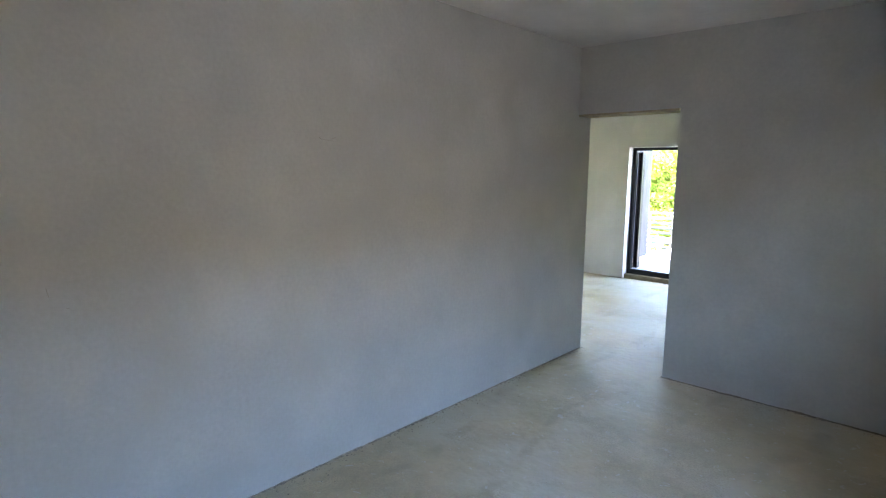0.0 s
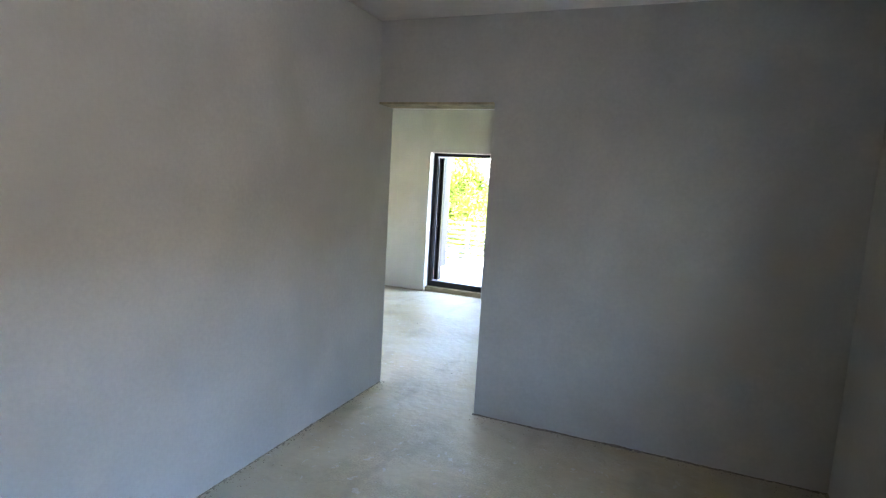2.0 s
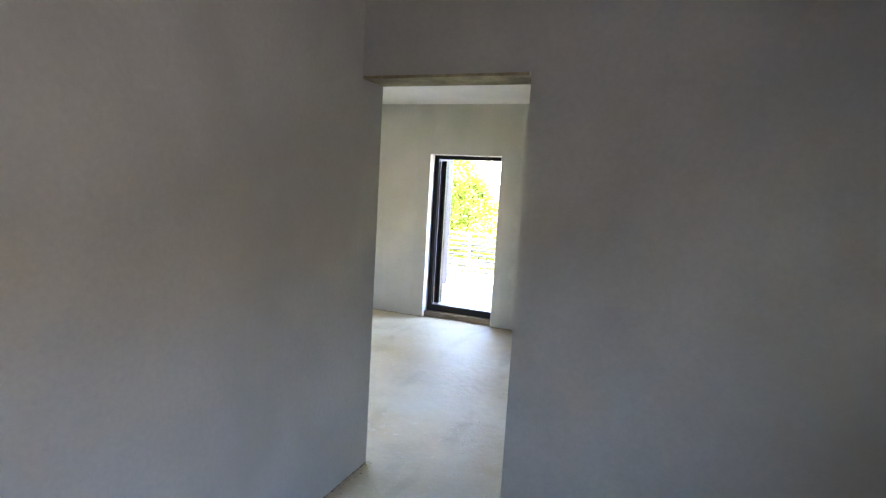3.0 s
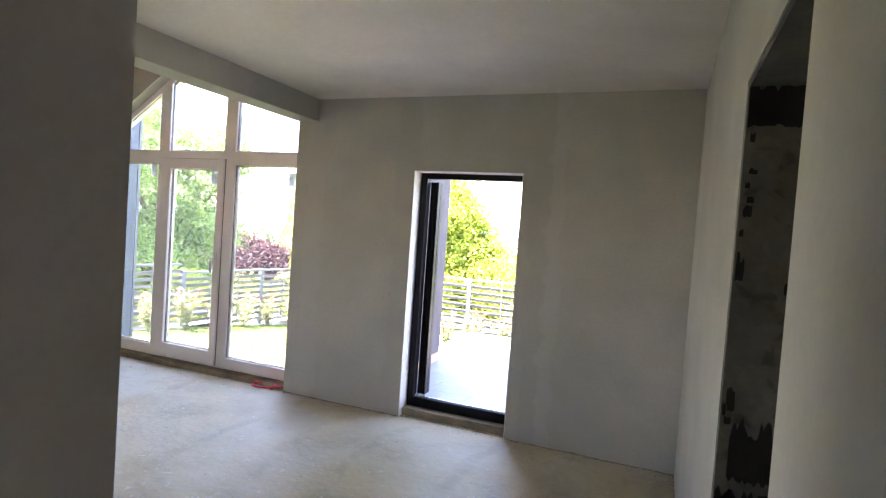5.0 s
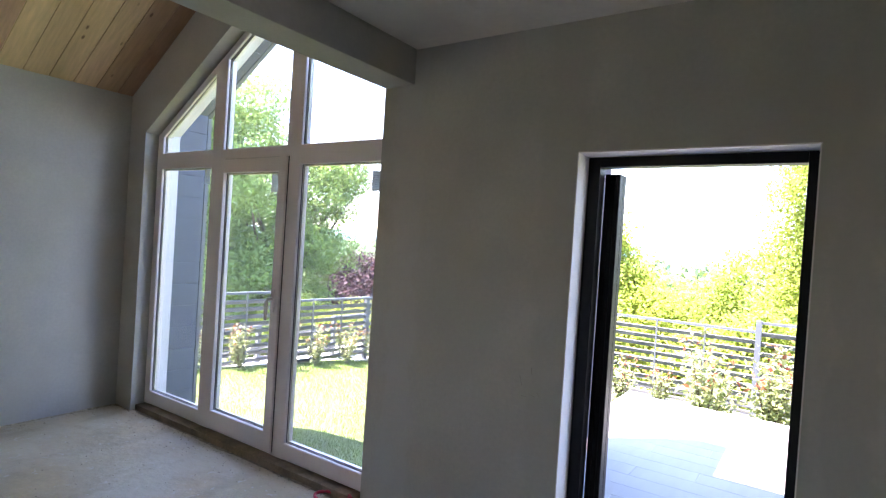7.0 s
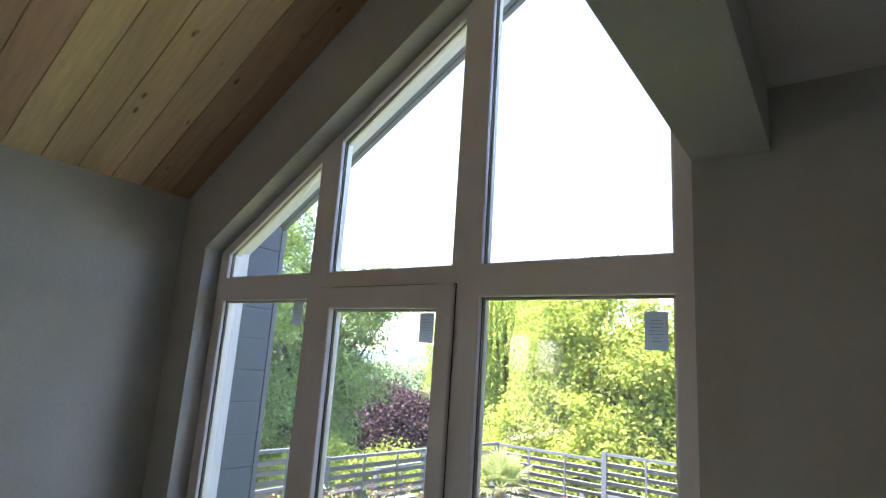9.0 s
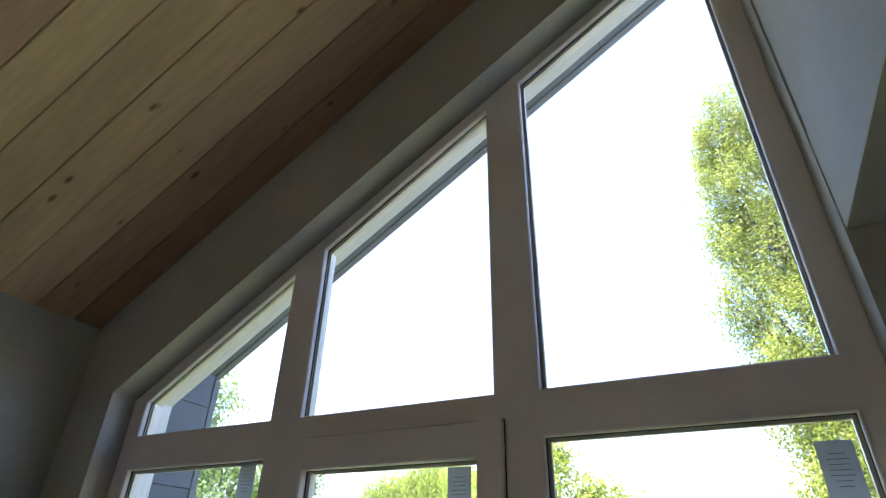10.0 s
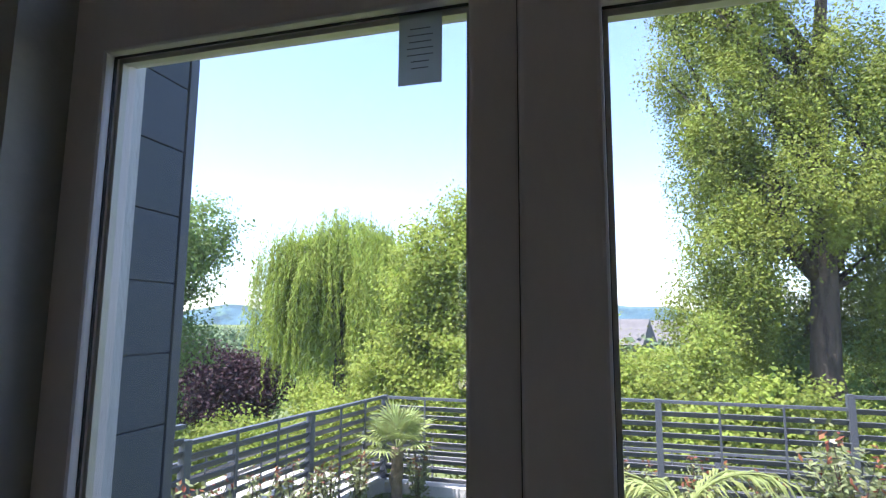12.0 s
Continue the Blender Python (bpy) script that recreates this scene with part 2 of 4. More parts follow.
# ---- mesh helpers ----
def box(bm, x0, x1, y0, y1, z0, z1, bevel=0.0):
    made = bmesh.ops.create_cube(bm, size=1)["verts"]
    bmesh.ops.scale(bm, verts=made, vec=(x1 - x0, y1 - y0, z1 - z0))
    bmesh.ops.translate(bm, verts=made, vec=((x0 + x1) / 2, (y0 + y1) / 2, (z0 + z1) / 2))
    if bevel:
        edges = list({e for v in made for e in v.link_edges})
        bmesh.ops.bevel(bm, geom=edges, offset=bevel, segments=2, affect="EDGES", profile=0.7)
    return bm


def boxed(*dims, bevel=0.0):
    return box(bmesh.new(), *dims, bevel=bevel)


def prism(bm, poly, y0, y1):
    """A polygon of (x, z), counter-clockwise seen from -y, made thick along y."""
    a = [bm.verts.new((x, y0, z)) for x, z in poly]
    b = [bm.verts.new((x, y1, z)) for x, z in poly]
    bm.faces.new(a)
    bm.faces.new(b[::-1])
    for i in range(len(poly)):
        j = (i + 1) % len(poly)
        bm.faces.new((a[j], a[i], b[i], b[j]))
    return bm


def tube(bm, points, radii, sides=8, closed=True):
    """A round limb through points, with a radius at each."""
    rings = []
    for i, p in enumerate(points):
        p = Vector(p)
        d = (Vector(points[min(i + 1, len(points) - 1)]) - Vector(points[max(i - 1, 0)])).normalized()
        u = d.orthogonal().normalized()
        if rings and abs(d.z) > 0.5:
            u = (Vector((1, 0, 0)) - d * d.x).normalized()
        v = d.cross(u)
        rings.append([bm.verts.new(p + (u * math.cos(k * math.tau / sides) + v * math.sin(k * math.tau / sides)) * radii[i]) for k in range(sides)])
    for r, s in zip(rings, rings[1:]):
        for k in range(sides):
            bm.faces.new((r[k], r[(k + 1) % sides], s[(k + 1) % sides], s[k]))
    if closed:
        bm.faces.new(rings[0][::-1])
        bm.faces.new(rings[-1])
    return bm


def part(name, bm, mat, parent=None, label="", smooth=False):
    """Links a bmesh as one mesh object, under a thing or a part where one is given."""
    me = bpy.data.meshes.new(name)
    bm.normal_update()
    bm.to_mesh(me)
    bm.free()
    me.materials.append(mat)
    if smooth:
        me.polygons.foreach_set("use_smooth", [True] * len(me.polygons))
    ob = new(name, me)
    ob.parent = parent
    return tagged(ob, label)


def array_part(name, verts, faces, mat, parent=None, label=""):
    me = bpy.data.meshes.new(name)
    me.from_pydata(verts, [], faces)
    me.materials.append(mat)
    ob = new(name, me)
    ob.parent = parent
    return tagged(ob, label)


def structure(name, bm, mat, label, category="wall"):
    return tagged(part(name, bm, mat), label, category, kind="structure")


def thing(name, at, label, category, group=""):
    ob = new(name)
    ob.location = at
    ob.empty_display_size = 0.1
    return tagged(ob, label, category, group)


# ---- plan ----
XL, XR = -3.90, 2.05            # living room, side walls
XA, XB = 1.21, 4.12             # first room, side walls
YP, YQ = -3.635, -3.424         # partition between the rooms
ZC, ZA = 2.548, 2.645            # flat ceilings
WL, WR = -3.656, -1.13          # gable window opening
SLOPE = 0.635


def head(x):
    return 2.268 + SLOPE * (x - WL)


def roof(x):
    return 2.58 + SLOPE * (x - XL)


OUT = 0.30                      # outer face of the facade

# ---- structure ----
bm = bmesh.new()
prism(bm, [(-4.2, -1.2), (WL, -1.2), (WL, head(WL)), (-4.2, head(WL))], 0, 0.19)
prism(bm, [(-4.2, head(WL)), (WL, head(WL)), (WR, head(WR)), (WR, roof(WR) + 0.1), (-4.2, roof(-4.2) + 0.1)], 0, 0.19)
prism(bm, [(WR, -1.2), (0, -1.2), (0, 4.6), (WR, 4.6)], 0, OUT)
prism(bm, [(0, 1.972), (0.88, 1.972), (0.88, 4.6), (0, 4.6)], 0, OUT)
prism(bm, [(0, -1.2), (0.88, -1.2), (0.88, -0.03), (0, -0.03)], 0, OUT)
prism(bm, [(0.88, -1.2), (4.5, -1.2), (4.5, 4.6), (0.88, 4.6)], 0, OUT)
prism(bm, [(WL, -1.2), (WR, -1.2), (WR, -0.03), (WL, -0.03)], 0, OUT)
def banded_plaster():
    """The same plaster with paler and greyer repair strips beside the openings."""
    m = material("repaired_plaster", (0.46, 0.442, 0.388), 0.85, var=0.075, scale=1.9, fine=48, bump=0.004, bump_scale=8,
                 stain=(0.415, 0.394, 0.338), stain_scale=1.3, stain_at=(0.5, 0.75), spec=0.2)
    n, l = m.node_tree.nodes, m.node_tree.links
    p = n["Principled BSDF"]
    col = p.inputs["Base Color"].links[0].from_socket
    tc, sep, wob = n.new("ShaderNodeTexCoord"), n.new("ShaderNodeSeparateXYZ"), n.new("ShaderNodeTexNoise")
    wob.inputs["Scale"].default_value, wob.inputs["Detail"].default_value = 5.5, 6
    l.new(tc.outputs["Object"], sep.inputs[0])
    l.new(tc.outputs["Object"], wob.inputs["Vector"])
    shift = n.new("ShaderNodeMath")
    shift.operation, shift.inputs[1].default_value = "MULTIPLY_ADD", 0.22
    l.new(wob.outputs["Fac"], shift.inputs[0])
    l.new(sep.outputs["X"], shift.inputs[2])
    for mid, half, tone, amount in ((-0.93, 0.09, (0.49, 0.478, 0.44, 1), 0.6), (-0.06, 0.10, (0.40, 0.38, 0.33, 1), 0.5), (1.14, 0.05, (0.505, 0.49, 0.45, 1), 0.55), (1.02, 0.07, (0.39, 0.375, 0.325, 1), 0.5)):
        off, far, mx, ra = n.new("ShaderNodeMath"), n.new("ShaderNodeMath"), n.new("ShaderNodeMix"), n.new("ShaderNodeMapRange")
        off.operation, off.inputs[1].default_value = "SUBTRACT", mid + 0.11
        far.operation = "ABSOLUTE"
        ra.interpolation_type = "SMOOTHSTEP"
        for k, v in zip(("From Min", "From Max", "To Min", "To Max"), (half * 0.75, half * 1.25, amount * 0.7, 0)):
            ra.inputs[k].default_value = v
        mx.data_type = "RGBA"
        l.new(shift.outputs[0], off.inputs[0])
        l.new(off.outputs[0], far.inputs[0])
        l.new(far.outputs[0], ra.inputs["Value"])
        l.new(ra.outputs["Result"], mx.inputs[0])
        l.new(col, mx.inputs[6])
        mx.inputs[7].default_value = tone
        col = mx.outputs[2]
    l.new(col, p.inputs["Base Color"])
    return m


structure("wall_north", bm, banded_plaster(), "grey plastered gable wall with tall window and terrace door")
structure("window_curb", boxed(WL + 0.003, WR - 0.003, 0.035, OUT - 0.01, -0.02, 0.046, bevel=0.006), CURB, "rough brown concrete curb under the gable window", "curb")
structure("door_curb", boxed(0.003, 0.877, 0.05, OUT - 0.01, -0.02, 0.062, bevel=0.006), CURB, "rough brown concrete curb under the terrace door", "curb")

bm = bmesh.new()
for d in ((-3.75, 0, -0.3, 2.9), (-5.6, -3.75, -0.3, 0.9), (-5.6, -3.75, 2.2, 2.9), (-6.0, -5.6, -0.3, 2.9)):
    box(bm, XL - 0.25, XL, d[0], d[1], d[2], d[3])
structure("wall_west", bm, PLASTER, "grey plastered low side wall of the living room")
structure("wall_south_living", boxed(XL - 0.25, 1.05, -6.2, -6.0, -0.3, 5.0), PLASTER, "grey plastered back wall of the living room")
bm = bmesh.new()
box(bm, XR, XR + 0.2, -2.25, 0, -0.3, ZC + 0.2)
box(bm, XR, XR + 0.2, YQ, -3.0, -0.3, ZC + 0.2)
box(bm, XR, XR + 0.2, -3.0, -2.25, 1.985, ZC + 0.2)
structure("wall_east", bm, PLASTER, "grey plastered wall with an unfinished doorway")
bm = bmesh.new()
box(bm, XR + 0.004, XR + 0.205, -2.265, -2.246, 0, 1.98)
box(bm, XR + 0.004, XR + 0.205, -3.004, -2.985, 0, 1.98)
box(bm, XR + 0.004, XR + 0.205, -2.985, -2.265, 1.965, 1.989)
jamb = structure("door_jamb", bm, RAW, "raw grey concrete reveal of a doorway with black tar remains", "door jamb")


def tar_coat():
    """Black bitumen left on the reveal: ragged coats low down and under the lintel, blots along the edges."""
    rnd = random.Random(17)
    bm = bmesh.new()
    y0, y1 = -2.2682, -2.2655

    def coat(x0, x1, z0, z1, rag, steps):
        low = [z0 + rag * rnd.uniform(-0.3, 0.3) for _ in range(steps + 1)]
        top = [z1 + rag * rnd.uniform(-1, 1) for _ in range(steps + 1)]
        xs = [x0 + (x1 - x0) * i / steps for i in range(steps + 1)]
        for i in range(steps):
            quad = [(xs[i], low[i]), (xs[i + 1], low[i + 1]), (xs[i + 1], top[i + 1]), (xs[i], top[i])]
            front = [bm.verts.new((x, y0, z)) for x, z in quad]
            back = [bm.verts.new((x, y1, z)) for x, z in quad]
            bm.faces.new(front)
            for a in range(4):
                b = (a + 1) % 4
                bm.faces.new((front[b], front[a], back[a], back[b]))

    coat(XR + 0.006, XR + 0.2, 0.0, 0.86, 0.02, 22)
    coat(XR + 0.03, XR + 0.2, 0.90, 1.045, 0.035, 30)
    coat(XR + 0.006, XR + 0.2, 1.86, 1.964, 0.022, 24)
    for _ in range(26):
        z = rnd.choice((rnd.uniform(1.05, 1.12), rnd.uniform(1.4, 1.85), rnd.uniform(1.6, 1.86)))
        x = XR + (rnd.uniform(0.005, 0.03) if rnd.random() < 0.7 else rnd.uniform(0.12, 0.19))
        w, h = rnd.uniform(0.006, 0.022), rnd.uniform(0.008, 0.04)
        coat(x, min(x + w, XR + 0.2), z, z + h, h * 0.35, 4)
    part("tar_coat", bm, TAR, jamb, "ragged black bitumen coat")


tar_coat()
bm = bmesh.new()
box(bm, XA, XR + 0.008, YP, YQ, 2.1, ZA + 0.1)
box(bm, XR + 0.008, XB + 0.25, YP, YQ, -0.3, ZA + 0.1)
structure("wall_partition", bm, PLASTER, "grey plastered partition with a bare doorway")
structure("lintel", boxed(XA + 0.002, XR - 0.002, YP + 0.004, YQ - 0.004, 2.086, 2.104), LINTEL, "raw ochre lintel soffit over the bare doorway", "lintel")
structure("wall_room_west", boxed(XA - 0.15, XA, -9.3, YQ, -0.3, ZA + 0.1), PLASTER, "long grey plastered wall")
AW = (-7.0, -5.48, 0.86, 2.06)  # window of the first room
bm = bmesh.new()
box(bm, XB, XB + 0.45, AW[1], YP, -0.3, ZA + 0.1)
box(bm, XB, XB + 0.45, -9.3, AW[0], -0.3, ZA + 0.1)
box(bm, XB, XB + 0.45, AW[0], AW[1], -0.3, AW[2])
box(bm, XB, XB + 0.45, AW[0], AW[1], AW[3], ZA + 0.1)
structure("wall_room_east", bm, PLASTER, "grey plastered wall with a window")
structure("wall_room_south", boxed(XA - 0.15, XB + 0.3, -9.5, -9.3, -0.3, ZA + 0.1), PLASTER, "grey plastered end wall")
structure("wall_side_room", boxed(XB + 0.05, XB + 0.25, YQ, 0, -0.3, ZC + 0.2), PLASTER, "grey plastered wall of the side room")

structure("ceiling_room", boxed(XA - 0.15, XB + 0.3, -9.5, YP + 0.002, ZA, ZA + 0.2), CEILING, "plain grey plastered ceiling", "ceiling")
bm = bmesh.new()
box(bm, -1.0, 1.05, -6.2, 0, ZC, ZC + 0.2)
box(bm, 1.05, XB + 0.25, YQ - 0.001, 0, ZC, ZC + 0.2)
structure("ceiling_living", bm, CEILING, "pale grey hand-trowelled plaster ceiling", "ceiling")
structure("ceiling_beam", boxed(WR + 0.002, -0.925, -6.0, -0.001, 2.36, ZC + 0.1, bevel=0.006), PLASTER, "grey plastered ceiling beam", "beam")
structure("wall_loft", boxed(WR + 0.006, -0.985, -6.0, 0, ZC + 0.1, 4.7), PLASTER, "grey plastered upper wall over the beam")

# sloped pine ceiling: boards run up the slope
length = (WR + 0.3 - XL + 0.3) * math.hypot(1, SLOPE)
bm = bmesh.new()
edges = [0.02, -0.121] + [-0.121 - 0.1625 * k for k in range(1, 38)]
for hi, lo in zip(edges, edges[1:]):
    g = 0.0045
    profile = [(lo + g, 0.0), (lo + 0.0005, 0.0055), (lo + 0.0005, 0.018), (hi - 0.0005, 0.018), (hi - 0.0005, 0.0055), (hi - g, 0.0)]
    a = [bm.verts.new((0, y, z)) for y, z in profile]
    b = [bm.verts.new((length, y, z)) for y, z in profile]
    made = [bm.faces.new(a), bm.faces.new(b[::-1])]
    for i in range(6):
        j = (i + 1) % 6
        made.append(bm.faces.new((a[i], b[i], b[j], a[j])))
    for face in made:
        face.material_index = 1 if lo > -0.3 else 0    # the two boards beside the gable are darker and redder
bmesh.ops.recalc_face_normals(bm, faces=bm.faces)
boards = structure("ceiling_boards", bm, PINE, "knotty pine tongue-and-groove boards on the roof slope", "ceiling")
boards.data.materials.append(DARK_PINE)
boards.matrix_world = pose(XL - 0.3, 0, roof(XL - 0.3), 0, -math.degrees(math.atan(SLOPE)), 0)
bm = boxed(0.0, length, -6.2, 0, 0.022, 0.2)
deck = structure("roof_deck", bm, LINTEL, "timber roof deck over the pine boards", "roof")
deck.matrix_world = boards.matrix_world.copy()

# floor: one gently uneven screed through all rooms
def floor_mesh():
    xs = np.arange(-4.0, 4.5, 0.11)
    ys = np.arange(-9.4, 0.32, 0.11)
    verts = [(x, y, 0.004 * noise.noise((x * 0.9, y * 0.9, 3)) + 0.0025 * noise.noise((x * 5, y * 5, 7))) for y in ys for x in xs]
    n = len(xs)
    faces = [(j * n + i, j * n + i + 1, (j + 1) * n + i + 1, (j + 1) * n + i) for j in range(len(ys) - 1) for i in range(n - 1)]
    ob = array_part("floor", verts, faces, SCREED)
    ob.data.polygons.foreach_set("use_smooth", [True] * len(ob.data.polygons))
    return tagged(ob, "bare trowelled cement screed with pale stains", "floor", kind="structure")


floor_mesh()
structure("floor_slab", boxed(-4.2, 4.5, -9.5, OUT, -0.4, -0.035), CURB, "concrete floor slab under the screed", "floor")


# ---- gable window ----
FY = 0.108                      # room side of the frame


def glass_head(x):
    return 2.245 + 0.64 * (x + 3.58)


def bar(bm, poly, y0=FY, y1=0.185):
    prism(bm, poly, y0, y1)
    return bm


def rect(x0, x1, z0, z1):
    return [(x0, z0), (x1, z0), (x1, z1), (x0, z1)]


def soften(bm, amount=0.009):
    """Rounds the long edges of a bar; its welded ends stay flush."""
    edges = list(bm.edges)
    longest = max(edges, key=lambda e: e.calc_length())
    axis = (longest.verts[1].co - longest.verts[0].co).normalized()
    along = [e for e in edges if abs((e.verts[1].co - e.verts[0].co).normalized().dot(axis)) > 0.95]
    bmesh.ops.bevel(bm, geom=along, offset=amount, segments=3, affect="EDGES", profile=0.6)
    return bm


window = tagged(new("window_1"), "white plastic three-bay gable window with sloped top lights", "window", kind="structure")
M1, M2 = (-2.893, -2.755), (-2.052, -1.911)
T0, T1 = 1.983, 2.112
f0, f1, fb, fg = WL - 0.004, WR + 0.004, 0.052, 0.158
for name, poly in (
    ("frame_stile", [(f0, fb), (-3.58, fb), (-3.58, glass_head(-3.58)), (f0, head(f0) - 0.004)]),
    ("frame_stile", [(-1.210, fb), (f1, fb), (f1, head(f1) - 0.004), (-1.210, glass_head(-1.210))]),
    ("head_rail", [(-3.58, glass_head(-3.58)), (-1.210, glass_head(-1.210)), (f1, head(f1) - 0.004), (f0, head(f0) - 0.004)]),
    ("mullion", [(M1[0], fb), (M1[1], fb), (M1[1], glass_head(M1[1]) + 0.011), (M1[0], glass_head(M1[0]) + 0.011)]),
    ("mullion", [(M2[0], fb), (M2[1], fb), (M2[1], glass_head(M2[1]) + 0.011), (M2[0], glass_head(M2[0]) + 0.011)]),
    ("transom", rect(-3.58 - 0.009, M1[0] + 0.009, T0, T1)),
    ("transom", rect(M1[1] - 0.009, M2[0] + 0.009, 1.99, T1)),
    ("transom", rect(M2[1] - 0.009, -1.210 + 0.009, T0, T1)),
    ("bottom_rail", rect(-3.58 - 0.009, M1[0] + 0.009, fb, fg)),
    ("bottom_rail", rect(M1[1] - 0.009, M2[0] + 0.009, fb, 0.10)),
    ("bottom_rail", rect(M2[1] - 0.009, -1.210 + 0.009, fb, fg)),
):
    part(name, soften(bar(bmesh.new(), poly)), PVC, window)
sash = part("door_sash", bmesh.new(), PVC, window, "glazed white balcony door leaf, closed")
for poly in (rect(-2.816, -2.70, 0.072, 2.035), rect(-2.098, -2.02, 0.072, 2.035), rect(-2.709, -2.089, 1.936, 2.035), rect(-2.709, -2.089, 0.072, 0.202)):
    part("sash_bar", soften(bar(bmesh.new(), poly, 0.084, 0.165)), PVC, sash)
for d in ((-2.8184, -2.8170, 0.072, 2.035), (-2.0190, -2.0176, 0.072, 2.035)):
    part("sash_seal", boxed(d[0], d[1], 0.100, 0.1065, d[2], d[3]), GASKET, sash)
part("sash_seal", boxed(-2.8190, -2.0170, 0.100, 0.1065, 2.0355, 2.0380), GASKET, sash)
bm = boxed(-2.078, -2.048, 0.070, 0.0835, 1.0, 1.15, bevel=0.005)
part("handle_plate", bm, PVC, sash)
bm = tube(bmesh.new(), [(-2.063, 0.072, 1.09), (-2.063, 0.035, 1.09), (-2.063, 0.026, 1.075), (-2.064, 0.024, 1.0), (-2.066, 0.026, 0.955)], [0.011, 0.011, 0.012, 0.012, 0.009], 10)
part("door_handle", bm, PVC, sash, "white lever handle pointing down", smooth=True)


def pane(poly, y=0.135, name="pane", parent=None):
    """Double glazing: two sheets with a pale spacer and a black gasket round them."""
    cx, cz = sum(p[0] for p in poly) / len(poly), sum(p[1] for p in poly) / len(poly)

    def inset(d):
        return [(x + (d if x < cx else -d), z + (d if z < cz else -d)) for x, z in poly]

    g = part(name, prism(bmesh.new(), inset(-0.012), y, y + 0.004), GLASS, parent or window)
    prism_bm = prism(bmesh.new(), inset(-0.012), y + 0.020, y + 0.024)
    h = part("outer_sheet", prism_bm, GLASS, g)
    for o in (g, h):
        o.visible_shadow = False
    for nm, mat, d0, d1, ya, yb in (("spacer", SPACER, -0.012, 0.009, y + 0.005, y + 0.019), ("gasket", GASKET, -0.006, 0.0015, y - 0.007, y - 0.001)):
        bm = bmesh.new()
        o, i = inset(d0), inset(d1)
        for k in range(len(poly)):
            j = (k + 1) % len(poly)
            prism(bm, [o[k], o[j], i[j], i[k]], ya, yb)
        part(nm, bm, mat, g)
    return g


pane(rect(-3.58, M1[0], fg, T0))
pane(rect(-2.70, -2.098, 0.202, 1.936), 0.12)
pane(rect(M2[1], -1.210, fg, T0))
for a, b in ((-3.58, M1[0]), (M1[1], M2[0]), (M2[1], -1.210)):
    pane([(a, T1), (b, T1), (b, glass_head(b)), (a, glass_head(a))])

sticker = thing("glass_label", (0, 0, 0), "grey transparent film label with small print on the window pane", "label", "labels on the panes")
part("film", boxed(-0.036, 0.036, 0, 0.0008, -0.06, 0.06), LABEL, sticker)
random.seed(3)
for k in range(7):
    w = random.uniform(0.014, 0.027)
    part("print_line", boxed(-w, w, -0.001, -0.0002, 0.032 - 0.011 * k, 0.0335 - 0.011 * k), INK, sticker)
sticker.matrix_world = pose(-2.976, 0.1335, 1.922)
copy_thing(sticker, pose(-2.163, 0.1185, 1.862))
copy_thing(sticker, pose(-1.27, 0.1335, 1.871))

# ---- terrace door ----
door = tagged(new("door_1"), "open black aluminium folding terrace door", "door", kind="structure")
for name, d in (("frame_stile", (0.006, 0.060, 0.13, 0.20, 0.062, 1.966)), ("frame_stile", (0.842, 0.874, 0.13, 0.20, 0.062, 1.966)),
                ("frame_head", (0.060, 0.842, 0.13, 0.20, 1.922, 1.966)), ("threshold", (0.060, 0.842, 0.13, 0.20, 0.062, 0.138)),
                ("track", (0.060, 0.842, 0.155, 0.175, 0.138, 0.147))):
    part(name, boxed(*d, bevel=0.003), STEEL if name == "track" else ALU, door)
for k in range(3):
    x = 0.0625 + 0.0235 * k
    y0, y1 = 0.202, 0.355 - 0.03 * k
    leaf = part("folded_leaf", boxed(x, x + 0.022, y0, y0 + 0.05, 0.15, 1.90, bevel=0.004), ALU, door)
    part("leaf_stile", boxed(x, x + 0.022, y1 - 0.04, y1, 0.15, 1.90, bevel=0.004), ALU, leaf)
    part("leaf_rail", boxed(x, x + 0.022, y0 + 0.05, y1 - 0.04, 1.83, 1.90), ALU, leaf)
    part("leaf_rail", boxed(x, x + 0.022, y0 + 0.05, y1 - 0.04, 0.15, 0.22), ALU, leaf)
    part("leaf_pane", boxed(x + 0.006, x + 0.016, y0 + 0.045, y1 - 0.035, 0.21, 1.84), DARK_GLASS, leaf)
    part("roller", tube(bmesh.new(), [(x + 0.011, y0 + 0.02, -0.03), (x + 0.011, y0 + 0.02, 0.152)], [0.007, 0.007], 8), STEEL, leaf)

bm = bmesh.new()
box(bm, 0.0, 0.005, -0.002, 0.13, 0.0, 1.967)
box(bm, 0.875, 0.88, -0.002, 0.13, 0.0, 1.967)
box(bm, 0.005, 0.875, -0.002, 0.13, 1.967, 1.972)
structure("door_reveal", bm, material("smooth_white_plaster", (0.76, 0.72, 0.69), 0.8, var=0.05, scale=4), "smooth white plastered reveal of the terrace door", "reveal")

